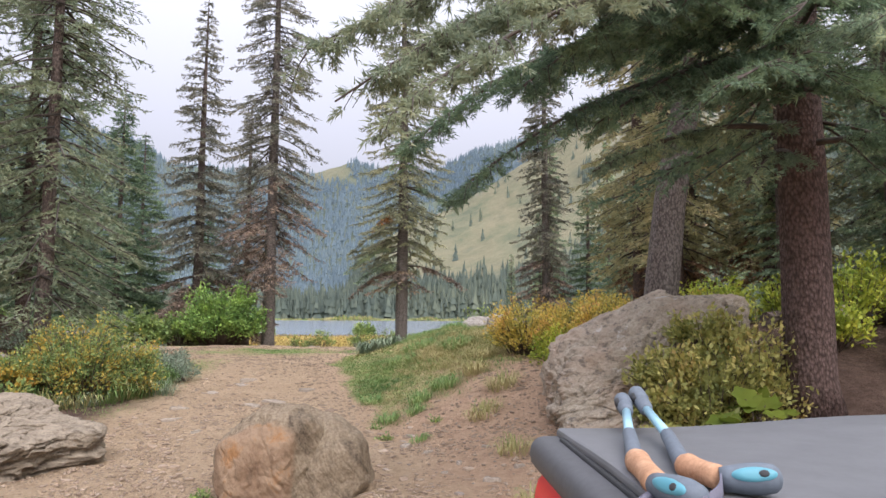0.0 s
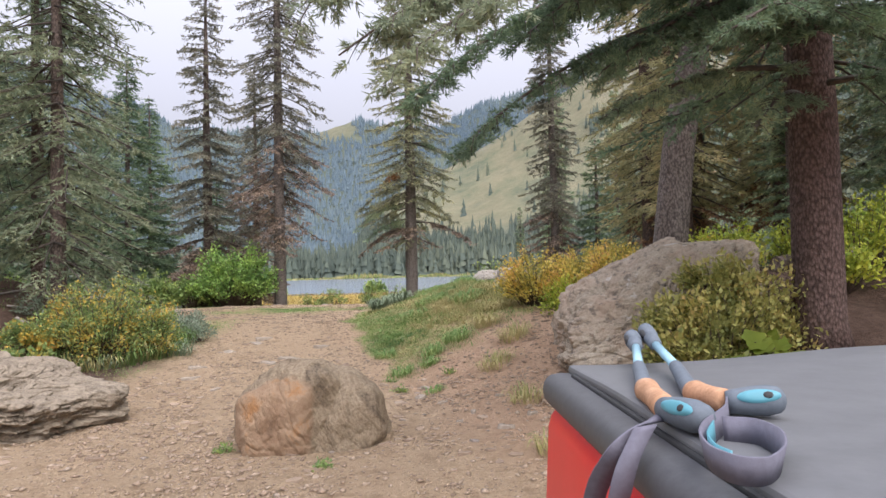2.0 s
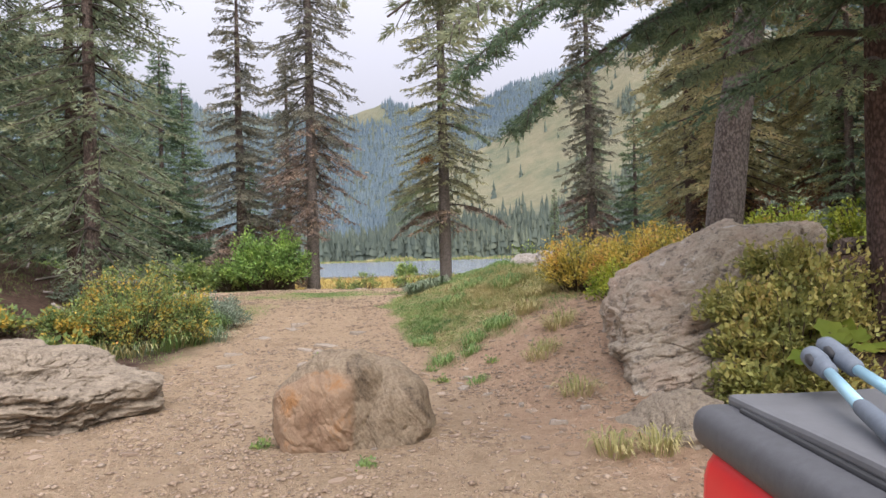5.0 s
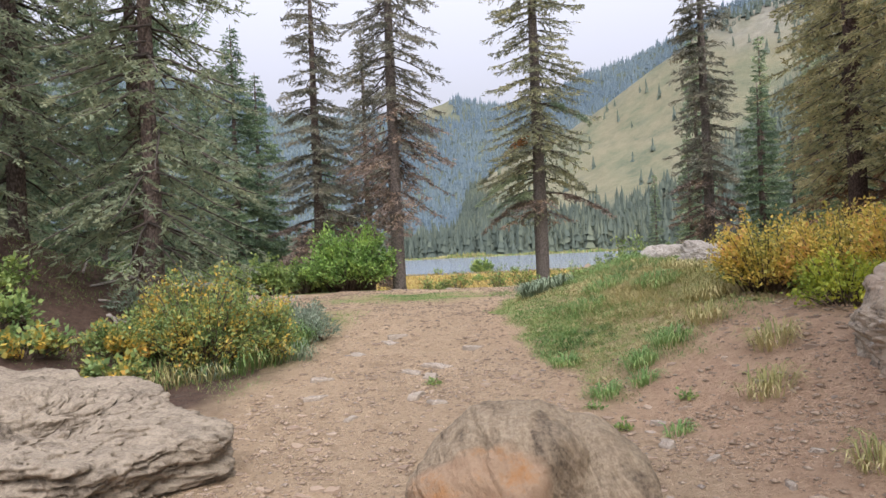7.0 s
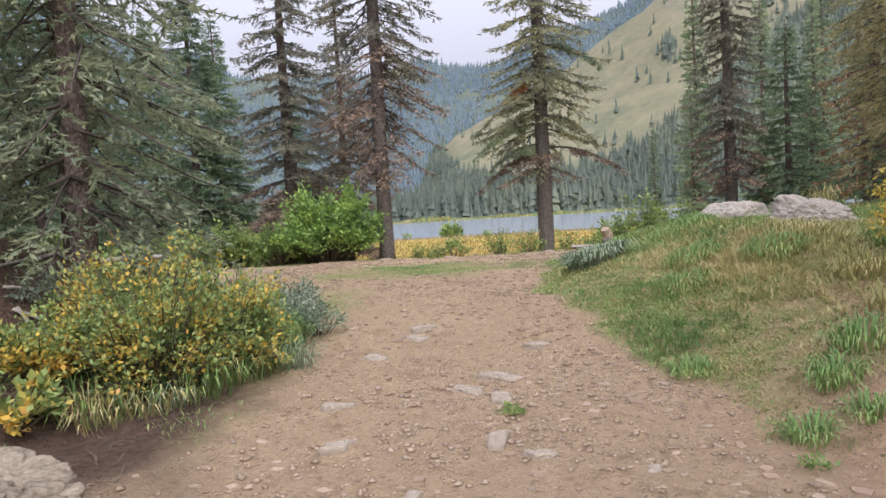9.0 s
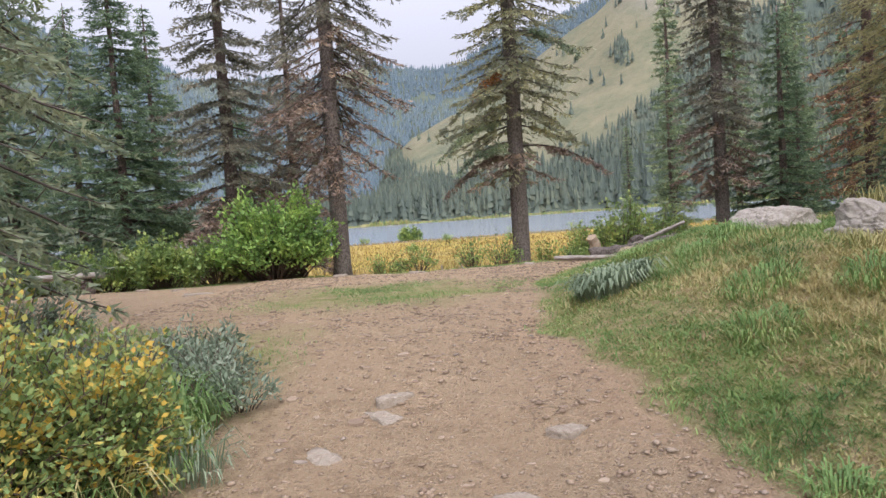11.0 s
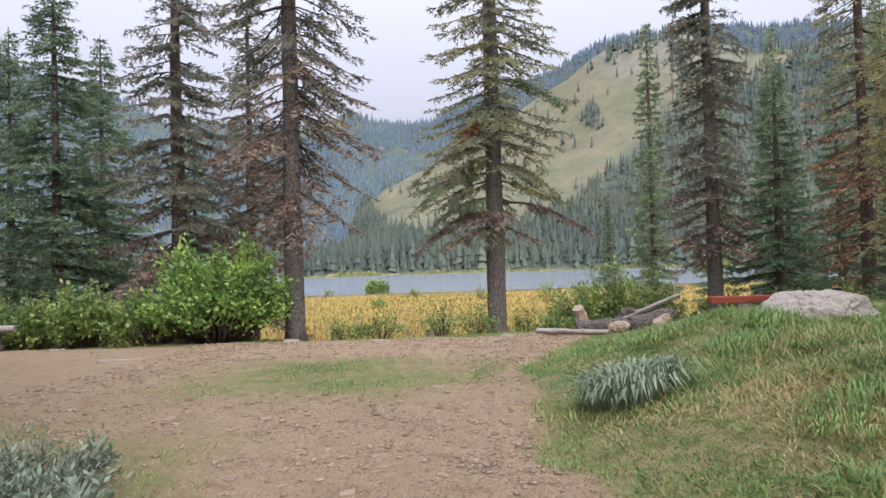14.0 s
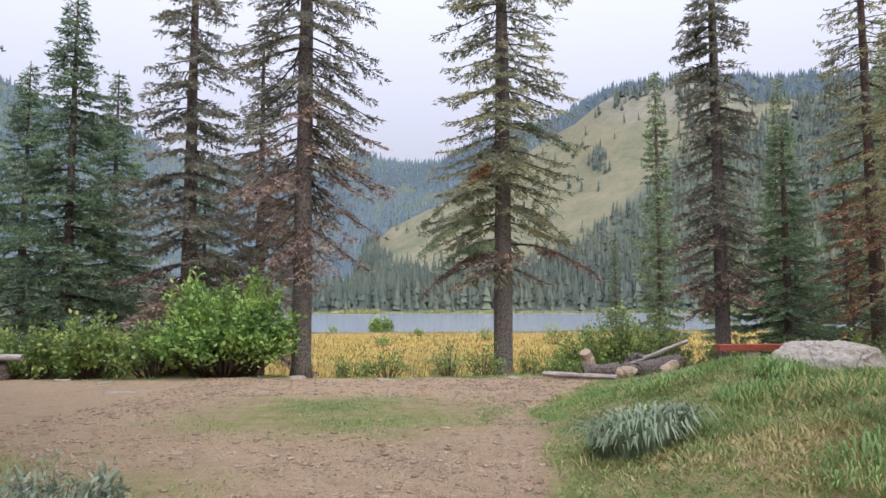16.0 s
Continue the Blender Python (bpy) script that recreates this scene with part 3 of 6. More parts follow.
def covers(x, y):
    """How much of each cover lies at a place, 0 to 1."""
    n = wavy(x, y, 1.1, 3.0) * 0.5 + wavy(x, y, 3.1, 8.0) * 0.35
    s = x - edge_x(y)
    turf_right = smooth01(-0.22, 0.12, s + n * 0.3) * smooth01(8.6, 10.6, y - 0.75 * np.clip(s, 0, 2.4) + n * 0.7) * (1 - smooth01(22.5, 25, y))
    bare = smooth01(0.9, 1.6, x) * (1 - smooth01(13.2, 14.6, y)) * 0.45
    turf_patch = 0.95 * smooth01(1.0, 0.35, np.hypot((x + 3.8) / 2.6, (y - 17.4) / 2.2) + n * 0.25)
    edge_left = smooth01(-4.0, -4.7, x + n * 0.3) * smooth01(8.6, 10, y) * (1 - smooth01(14.3, 15.6, y + n))
    rim = smooth01(22.0, 23.2, y + n * 0.5) * (1 - smooth01(24, 27, y))
    turf = np.clip(np.maximum.reduce([turf_right * (1 - bare), turf_patch, edge_left * 0.6, rim]), 0, 1)
    red = smooth01(-0.7, 0.5, s + 0.3 * n) * (1 - smooth01(14, 16, y))
    litter = np.maximum(smooth01(-4.5, -5.5, x + n * 0.5) * smooth01(6.5, 8.5, y - n) * (1 - smooth01(12.6, 14.6, y)),
                        smooth01(2.0, 3.4, x + n * 0.3) * (1 - smooth01(15, 18, y)) * smooth01(4.2, 6, y))
    litter = np.maximum(litter, smooth01(-9.5, -11.5, x) * (y < 60) * smooth01(22, 24, y))
    litter = np.maximum(litter, smooth01(9, 14, np.abs(x + 2)) * (1 - smooth01(11, 15, y)))
    litter = np.maximum(litter, smooth01(-4.0, -4.7, x + n * 0.5) * smooth01(8.1, 9.0, y) * (1 - smooth01(10.4, 11.2, y)))
    litter = np.maximum(litter, 0.9 * smooth01(1.5, 2.0, x + n * 0.3) * smooth01(3.8, 4.6, y) * (1 - smooth01(6.6, 7.2, y)))
    sedge = smooth01(25, 28, y) * (1 - smooth01(150, 160, y))
    fz, front, r, az = far_height(x, y)
    el = np.degrees(np.arctan2(fz - 1.8, r))
    hill = smooth01(150, 160, r)
    woods = hill * np.where(front & (az > -5), 1 - smooth01(-0.4, 0.4, el - np.interp(az, TREE_AZ, TREE_EL) + wavy(x, y, 0.05) * 0.7), 0.9)
    woods = woods * (1 - 0.85 * (~front) * grassy_peak(x, y, az, el))
    talus = hill * front * smooth01(13, 15.5, el + wavy(x, y, 0.03) * 1.2) * smooth01(12.5, 15, az) * (1 - smooth01(24, 27, az)) * (0.25 + 0.4 * smooth01(-0.3, 0.5, wavy(x * 2.2, y * 0.5, 0.09, 1.0)))
    return dict(turf=turf, red=red, litter=litter, sedge=sedge, hill=hill, woods=woods, talus=talus)


TREE_AZ = [-6, -3, 0, 5, 10.5, 13.7, 16.5, 18.3, 20.5, 24, 30, 40]
TREE_EL = [4.6, 3.4, 2.5, 2.2, 3.6, 5.2, 7.4, 9.2, 11.4, 12.8, 14, 15]

ground = build_ground()
lake_me = mesh_of("lake", [(-500, 88, -2), (500, 88, -2), (500, 300, -2), (-500, 300, -2)], [(0, 1, 2, 3)], WATER)
tagged(new("water", lake_me), "pale grey mountain lake, lightly rippled", "lake", "", "structure")


# ---- forests on the far slopes ----
def spires(x, y, z, h, rad, gen):
    """Joined far conifers: four ragged skirts of five sides each, every skirt with its own reach."""
    n = len(x)
    out = []
    turn = gen.uniform(0, 6.28, n)
    lean = gen.normal(0, 0.03, (n, 2))
    for lo, hi, wide in ((0.02, 0.42, 1.0), (0.22, 0.62, 0.85), (0.42, 0.80, 0.60), (0.62, 1.0, 0.36)):
        k = 5
        a = turn[:, None] + lo * 7 + np.arange(k)[None, :] * 2 * np.pi / k
        rr = (rad * wide)[:, None] * gen.uniform(0.45, 1.25, (n, k))
        zz = (z + h * lo)[:, None] + h[:, None] * gen.uniform(-0.07, 0.07, (n, k))
        bx = x[:, None] + rr * np.cos(a) + (lean[:, :1] * h[:, None] * lo)
        by = y[:, None] + rr * np.sin(a) + (lean[:, 1:] * h[:, None] * lo)
        ring = np.stack([bx, by, zz], -1)
        tip = np.stack([x + lean[:, 0] * h * hi, y + lean[:, 1] * h * hi, z + h * hi], -1)[:, None, :]
        nxt = np.roll(ring, -1, axis=1)
        out.append(np.stack([ring, nxt, np.broadcast_to(tip, ring.shape)], 2).reshape(-1, 3))
    return np.concatenate(out)


def far_forests():
    gen = np.random.default_rng(21)
    n = 60000
    az, r = gen.uniform(-40, 48, n), np.sqrt(gen.uniform(238 ** 2, 800 ** 2, n))
    x, y = MIDDLE[0] + r * np.sin(np.radians(az)), MIDDLE[1] + r * np.cos(np.radians(az))
    z = height(x, y)
    _, front, _, _ = far_height(x, y)
    el = np.degrees(np.arctan2(z - 1.8, r))
    line = np.interp(az, TREE_AZ, TREE_EL) + wavy(x, y, 0.05) * 0.7
    top = np.interp(az, HILL_AZ, HILL_EL)
    patch = wavy(x, y, 0.02, 6.0)
    keep_front = front & (r < 436) & ((el < line) | (az < -4))
    keep_front |= front & (np.hypot((az - 14.3) / 0.9, (el - 11.2) / 1.0) < 1)
    keep_front |= front & (r < 445) & (el > top - 0.7 - 0.6 * patch) & (az > 15.5) & (gen.uniform(size=n) < 0.5)
    keep_front |= front & (gen.uniform(size=n) < 0.025) & (r < 440)
    keep_front |= front & (az > 20.5) & (patch > -0.3) & (r < 445) & (gen.uniform(size=n) < 0.5)
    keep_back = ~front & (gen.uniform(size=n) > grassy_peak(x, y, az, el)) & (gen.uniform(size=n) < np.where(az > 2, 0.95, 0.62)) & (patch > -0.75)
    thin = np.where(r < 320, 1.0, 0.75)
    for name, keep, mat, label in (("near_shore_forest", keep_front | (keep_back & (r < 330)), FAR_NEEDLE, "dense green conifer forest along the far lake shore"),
                                   ("mountain_forest", keep_back & (r >= 330), FAR_NEEDLE_HAZED, "conifer forest on the mountain side, coloured blue-green for distance haze")):
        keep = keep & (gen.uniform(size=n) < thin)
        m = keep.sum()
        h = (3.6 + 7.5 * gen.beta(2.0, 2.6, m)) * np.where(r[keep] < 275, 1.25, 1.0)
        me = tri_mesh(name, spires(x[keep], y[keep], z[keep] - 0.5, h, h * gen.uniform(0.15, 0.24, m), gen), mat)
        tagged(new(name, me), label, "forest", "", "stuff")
    # a thicker row right at the water
    m = 900
    az = gen.uniform(-38, 45, m)
    r = 240 + gen.gamma(2.0, 9, m)
    x, y = MIDDLE[0] + r * np.sin(np.radians(az)), MIDDLE[1] + r * np.cos(np.radians(az))
    h = 5 + 10 * gen.beta(2.0, 3.0, m)
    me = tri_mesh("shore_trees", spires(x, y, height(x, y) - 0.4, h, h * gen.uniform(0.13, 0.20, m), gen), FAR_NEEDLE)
    tagged(new("shore_trees", me), "row of narrow conifers at the lake shore", "forest", "", "stuff")


far_forests()


# ---- conifers ----
def conifer(name, x, y, H, base_r, crown_base, crown_r, label, needles, seed, dens=1.0, droop=0.35, dead_to=0.0, dead=None, bare=0.0,
            lean=(0, 0), bark_m=BARK, needle=0.085, whorl=0.34, power=0.8, group="", z=None, per=6, orange=False, upturn=0.25):
    """A spruce: tapered trunk, drooping whorled limbs with side twigs, each twig set with needle tufts.
    dead_to: height below which the sprays are dead; bare: share of sprays lost there."""
    gen = np.random.default_rng(seed)
    ob = thing(name, x, y, (gz(x, y) if z is None else z) - 0.06, label, "tree", group)
    k = 14
    u = np.linspace(0, 1, k)
    tx = lean[0] * H * u + 0.05 * np.sin(u * 5 + seed) * H * 0.02
    ty = lean[1] * H * u + 0.05 * np.cos(u * 4 + seed) * H * 0.02
    rad = base_r * (1 - u) ** 0.85 + 0.012
    rad[0] *= 1.2
    zz = u * H
    zz[1] = min(zz[1], 0.35)
    V, F = tubes([(np.stack([tx, ty, zz], 1), rad)], 14)
    V[:, :2] += (gen.normal(0, 1, (len(V), 2)) * base_r * 0.05) * (V[:, 2:3] < H * 0.9)
    put("trunk", mesh_of("trunk", V, F, bark_m, True), ob)
    limbs, live_p, live_d, dead_p, dead_d = [], [], [], [], []
    zs = []
    h = crown_base
    while h < H - 0.15:
        zs.append(h)
        h += whorl * gen.uniform(0.7, 1.3) * (0.55 + 0.45 * (1 - h / H))
    for h in zs:
        f = (h - crown_base) / (H - crown_base)
        L0 = crown_r * (1 - f) ** power
        if f < 0.12:
            L0 *= 0.7 + 2.5 * f
        for _ in range(max(3, int(per * gen.uniform(0.7, 1.2)))):
            a = gen.uniform(0, 6.283)
            L = L0 * gen.uniform(0.6, 1.15) + 0.12
            m = 5
            t = np.linspace(0, 1, m)
            out = L * t * (1 - 0.10 * t)
            sag = -droop * L * (t ** 1.3) * (1 - 0.5 * f) + upturn * L * np.clip(t - 0.6, 0, 1) ** 1.5 * 1.6 + 0.55 * L * t * max(0, f - 0.55)
            side = 0.08 * L * np.sin(t * 3 + gen.uniform(0, 6)) * gen.uniform(-1, 1)
            ca, sa = np.cos(a), np.sin(a)
            cx, cy = np.interp(h, zz, tx), np.interp(h, zz, ty)
            P = np.stack([cx + out * ca - side * sa, cy + out * sa + side * ca, h + sag], 1)
            is_dead = h < dead_to * gen.uniform(0.8, 1.15)
            r0 = 0.007 + 0.010 * L
            limbs.append((P, np.linspace(r0, 0.004, m)))
            lost = bare * (1.0 if is_dead else 0.35)
            # side twigs
            nt_ = max(4, int(L / 0.07 * dens))
            tt = gen.uniform(0.14, 1.0, nt_)
            pos = np.stack([np.interp(tt, t, P[:, i]) for i in range(3)], 1)
            sgn = gen.choice([-1, 1], nt_)
            tl = (0.10 + 0.30 * L * (1 - tt) ** 0.7 * np.clip(tt * 3, 0.3, 1)) * gen.uniform(0.5, 1.2, nt_)
            fw = gen.uniform(0.5, 1.1, nt_)
            d = np.stack([ca * fw - sa * sgn, sa * fw + ca * sgn, gen.normal(-0.28, 0.22, nt_) - droop * 0.35], 1)
            d = unit(d)
            ok = gen.uniform(size=nt_) > lost
            if not is_dead and bare > 0.3:
                ok &= tt > 0.35 * gen.uniform(0.3, 1.2)
            thin_i = np.where(~ok)[0][:2] if not is_dead else np.where(~ok)[0][:7]
            for j in thin_i:
                limbs.append((np.stack([pos[j], pos[j] + d[j] * tl[j] * 0.6 + [0, 0, 0.01], pos[j] + d[j] * tl[j] + [0, 0, -0.05 * tl[j]]]), (0.005, 0.0035, 0.002)))
            pos, d, tl = pos[ok], d[ok], tl[ok]
            if not len(pos):
                continue
            cnt = np.maximum(3, (tl / needle * 2.5).astype(int))
            idx = np.repeat(np.arange(len(pos)), cnt)
            w = gen.uniform(0, 1, len(idx))
            q = pos[idx] + d[idx] * (tl[idx] * w)[:, None]
            q[:, 2] -= 0.12 * tl[idx] * w * w
            nd = unit(d[idx] * 0.9 + gen.normal(0, 0.5, (len(idx), 3)) * [1, 1, 0.8])
            (dead_p if is_dead else live_p).append(q)
            (dead_d if is_dead else live_d).append(nd)
    V, F = tubes(limbs, 3)
    put("branchwork", mesh_of("branchwork", V, F, TWIG, True), ob)["kind"] = "stuff"
    for nm, ps, ds, mat, lab in (("crown", live_p, live_d, needles, ""), ("dead_sprays", dead_p, dead_d, dead or NEEDLE_DEAD, "dry brown needle sprays")):
        if ps:
            p, d = np.concatenate(ps), np.concatenate(ds)
            n = len(p)
            me = tri_mesh(nm, spikes(p, d, needle * gen.uniform(0.8, 1.8, n), needle * gen.uniform(0.30, 0.60, n), gen), mat)
            put(nm, me, ob, None, lab)["kind"] = "stuff"
    return ob


def clone(ob, x, y, size=1.0, turn=0.0, label=""):
    c = copy_thing(ob, Matrix.Translation((x, y, gz(x, y) - 0.06)) @ pose(0, 0, 0, 0, 0, turn) @ Matrix.Scale(size, 4))
    if label:
        c["label"] = label
    return c


WEATHERED = "tall spruce with grey trunk and drying lower branches"
tree_a = conifer("spruce_tree", -5.35, 23.4, 17, 0.20, 2.6, 2.0, "tall spruce with bare grey trunk and sparse drooping branches", NEEDLE_GREY, 11, 1.25, 0.60, 5.6, None, 0.32, (0.002, 0), BARK_GREY, 0.075, 0.32, 0.5, "lakeside spruces", None, 7)
tree_b = conifer("spruce_tree", -0.98, 25.4, 17.5, 0.23, 3.0, 2.2, "tall spruce with flaking bark and ragged green and dry branches", NEEDLE_OLIVE, 12, 1.15, 0.45, 3.6, None, 0.28, (0.001, 0), BARK_GREY, 0.08, 0.34, 0.55, "lakeside spruces", None, 6)
tree_c = conifer("spruce_tree", 4.35, 25.65, 14.4, 0.18, 2.2, 1.4, "slim dark spruce with pale grey trunk beside the red bench", NEEDLE_GREY, 13, 1.5, 0.45, 3.8, None, 0.22, (0.0, 0), BARK_GREY, 0.085, 0.30, 0.65, "lakeside spruces", None, 7)
tree_d = conifer("spruce_tree", -9.0, 27.2, 14.8, 0.21, 1.3, 2.85, WEATHERED, NEEDLE_GREY, 14, 1.4, 0.40, 3.4, None, 0.14, (0.004, 0), BARK, 0.09, 0.42, 0.85, "lakeside spruces")
tree_d2 = conifer("spruce_tree", -7.75, 29.8, 11.4, 0.17, 1.4, 2.5, "narrow spruce with brown drying lower branches", NEEDLE_GREY, 15, 1.3, 0.40, 5.2, None, 0.15, (0.0, 0), BARK, 0.09, 0.36, 0.9, "lakeside spruces")
tree_i = conifer("spruce_tree", -12.1, 27.2, 10.9, 0.15, 0.8, 2.6, "dense dark green pointed spruce", NEEDLE_DARK, 16, 1.25, 0.25, 0, None, 0.05, (0, 0), BARK, 0.085, 0.30, 0.9, "young spruces", None, 8)
tree_s = conifer("spruce_tree", 5.95, 25.6, 6.6, 0.12, 0.45, 1.55, "dense young dark green spruce", NEEDLE_DARK, 17, 1.3, 0.22, 0, None, 0.05, (0, 0), BARK, 0.08, 0.26, 0.9, "young spruces", None, 8)
tree_slim = conifer("spruce_tree", 6.55, 36.5, 12.4, 0.14, 0.5, 1.45, "slender bright green pointed spruce", NEEDLE, 18, 1.35, 0.25, 0, None, 0.05, (0, 0), BARK, 0.11, 0.34, 0.85, "young spruces", None, 7)
tree_e = conifer("spruce_tree", -6.55, 11.8, 11, 0.125, 1.1, 2.0, "shaggy green spruce on the littered slope", NEEDLE_SOFT, 19, 0.95, 0.55, 0, None, 0.28, (0.004, 0), BARK, 0.06, 0.30, 0.55, "slope spruces", None, 8)
tree_k = conifer("spruce_tree", 9.3, 27.4, 15, 0.19, 1.3, 2.3, "tall spruce with rust-red dying branches", NEEDLE_OLIVE, 20, 0.9, 0.40, 6.5, NEEDLE_RUST, 0.40, (0, 0), BARK_RED, 0.085, 0.33, 0.7, "lakeside spruces")


# ---- trees on the slopes beside the path ----
tree_e2 = conifer("spruce_tree", -8.7, 15.0, 11, 0.15, 1.6, 2.6, "green spruce with long upswept branches", NEEDLE, 31, 1.1, 0.15, 0, None, 0.25, (0, 0), BARK_RED, 0.075, 0.36, 0.6, "slope spruces", None, 6, False, 0.9)
tree_f = conifer("spruce_tree", 3.02, 10.1, 15, 0.25, 4.3, 2.3, "thick leaning spruce trunk behind the bank rock", NEEDLE_LIT, 32, 1.0, 0.5, 5.0, None, 0.40, (0.195, 0.0), BARK_GREY, 0.075, 0.34, 0.6, "slope spruces")
tree_g = conifer("spruce_tree", 5.55, 18.2, 14, 0.19, 1.5, 2.1, "spruce with rust-brown dying lower branches", NEEDLE_LIT, 33, 1.0, 0.5, 1.9, NEEDLE_RUST, 0.20, (0, 0), BARK_RED, 0.08, 0.32, 0.65, "slope spruces")
for x, y, s, r in ((-8.9, 10.2, 1.0, 70), (-9.9, 13.4, 1.15, 160), (-11.2, 10.8, 1.2, 250), (-12.6, 14.4, 1.1, 20), (-14.5, 18.0, 1.2, 110), (-15.5, 14.5, 1.2, 200)):
    clone(tree_e, x, y, s, r)
for x, y, s, r in ((-15.0, 30.2, 0.95, 40), (-17.2, 26.6, 1.15, 130), (-19.5, 24, 1.2, 220), (-14.0, 34, 1.05, 310), (-18.5, 32, 1.15, 75), (-22, 29, 1.25, 10), (-10.6, 33.5, 0.72, 190), (-17.0, 22.5, 0.9, 270)):
    clone(tree_i, x, y, s, r)
for x, y, s, r in ((10.3, 39, 1.02, 60), (12.2, 38, 0.92, 170), (14.0, 41, 1.1, 260), (5.4, 33.2, 0.62, 30), (4.2, 34.5, 0.45, 200), (16.5, 37, 1.1, 100), (12.9, 33, 0.8, 300), (19, 41, 1.2, 10), (6.9, 10.2, 0.55, 40), (8.1, 11.4, 0.7, 150), (6.6, 12.9, 0.6, 260), (7.3, 8.0, 0.5, 200)):
    clone(tree_slim, x, y, s, r)
for x, y, s, r in ((8.3, 29.5, 0.9, 80), (7.6, 23.6, 0.62, 210), (10.8, 31, 1.2, 140)):
    clone(tree_s, x, y, s, r)
for x, y, s, r in ((7.2, 14.4, 1.0, 50), (8.9, 17.5, 1.1, 120), (10.8, 13.6, 1.05, 200), (9.2, 10.6, 0.95, 280), (6.6, 21.0, 0.9, 330), (5.2, 14.6, 0.85, 15), (6.3, 16.6, 0.95, 140)):
    clone(tree_g, x, y, s, r)
for x, y, s, r in ((7.6, 8.6, 1.0, 30), (8.4, 12.6, 0.9, 100), (11.5, 15.8, 1.0, 250)):
    clone(tree_e, x, y, s, r, "shaggy green spruce among the trees on the bank")


# ---- the big spruce by the car, with boughs over the path ----
def bough(parent, ctrl, reach, needles, seed, needle=0.042):
    """A long limb through three points, with flat side sprays of fine needles."""
    gen = np.random.default_rng(seed)
    a, b, c = (np.array(p, float) for p in ctrl)
    t = np.linspace(0, 1, 16)[:, None]
    P = (1 - t) ** 2 * a + 2 * t * (1 - t) * b + t * t * c
    L = np.linalg.norm(np.diff(P, axis=0), axis=1).sum()
    axis_d = unit(np.gradient(P, axis=0))
    stems = [(P, np.linspace(0.035, 0.005, 16))]
    nt_ = int(L / 0.05)
    tt = gen.uniform(0.12, 1.0, nt_)
    pos = np.stack([np.interp(tt, t[:, 0], P[:, i]) for i in range(3)], 1)
    ad = np.stack([np.interp(tt, t[:, 0], axis_d[:, i]) for i in range(3)], 1)
    sd = unit(np.cross(ad, np.array([[0, 0, 1.0]]))) * gen.choice([-1, 1], nt_)[:, None]
    d = unit(ad * gen.uniform(0.4, 1.1, (nt_, 1)) + sd + np.array([0, 0, -1.0]) * gen.uniform(0.0, 0.65, (nt_, 1)))
    tl = reach * gen.uniform(0.45, 1.15, nt_) * np.clip(1.3 - tt, 0.35, 1)
    for j in range(nt_):
        mid = pos[j] + d[j] * tl[j] * 0.5 + [0, 0, 0.02]
        stems.append((np.stack([pos[j], mid, pos[j] + d[j] * tl[j] - [0, 0, 0.1 * tl[j]]]), (0.006, 0.004, 0.002)))
    # second order: short twigs off each side twig
    cnt = np.maximum(4, (tl / 0.045).astype(int))
    idx = np.repeat(np.arange(nt_), cnt)
    w = gen.uniform(0.1, 1.0, len(idx))
    p2 = pos[idx] + d[idx] * (tl[idx] * w)[:, None]
    p2[:, 2] += 0.08 * tl[idx] * w * (1 - w) - 0.1 * tl[idx] * w * w
    s2 = unit(np.cross(d[idx], np.array([[0, 0, 1.0]]))) * gen.choice([-1, 1], len(idx))[:, None]
    d2 = unit(d[idx] * gen.uniform(0.5, 1.2, (len(idx), 1)) + s2 + gen.normal(-0.15, 0.3, (len(idx), 1)) * np.array([0, 0, 1.0]))
    l2 = gen.uniform(0.07, 0.17, len(idx)) * (1.15 - 0.5 * w)
    k2 = np.repeat(np.arange(len(idx)), 20 if needle < 0.06 else 6)
    w2 = gen.uniform(0, 1.05, len(k2))
    q = p2[k2] + d2[k2] * (l2[k2] * w2)[:, None]
    spread = gen.normal(0, 1, (len(k2), 3))
    q += spread * 0.006
    nd = unit(d2[k2] * 0.9 + spread * 0.6)
    br = put("bough", mesh_of("bough", *tubes(stems, 4), TWIG, True), parent)
    n = len(q)
    me = tri_mesh("needles", spikes(q, nd, needle * gen.uniform(0.7, 1.4, n), needle * gen.uniform(0.18, 0.34, n), gen), needles)
    put("foliage", me, br)["kind"] = "stuff"
    return br


for i, (h0, end, reach, mat) in enumerate(((4.2, (-2.0, -0.5, 3.2), 0.5, NEEDLE), (4.9, (-1.9, 0.3, 4.0), 0.5, NEEDLE_OLIVE), (3.6, (-1.5, -0.9, 2.9), 0.45, NEEDLE), (5.4, (-1.0, -0.8, 4.7), 0.4, NEEDLE_ORANGE),
                                           (3.5, (2.2, -0.4, 2.7), 0.4, NEEDLE_DEAD), (4.4, (1.5, -0.7, 3.4), 0.45, NEEDLE_OLIVE), (6.4, (1.7, -0.5, 5.6), 0.45, NEEDLE), (3.3, (-1.9, 0.1, 2.3), 0.4, NEEDLE_DEAD))):
    bough(tree_b, ((0.1, 0, h0), (end[0] * 0.5, end[1] * 0.5, h0 + 0.1), end), reach, mat, 80 + i, 0.085)

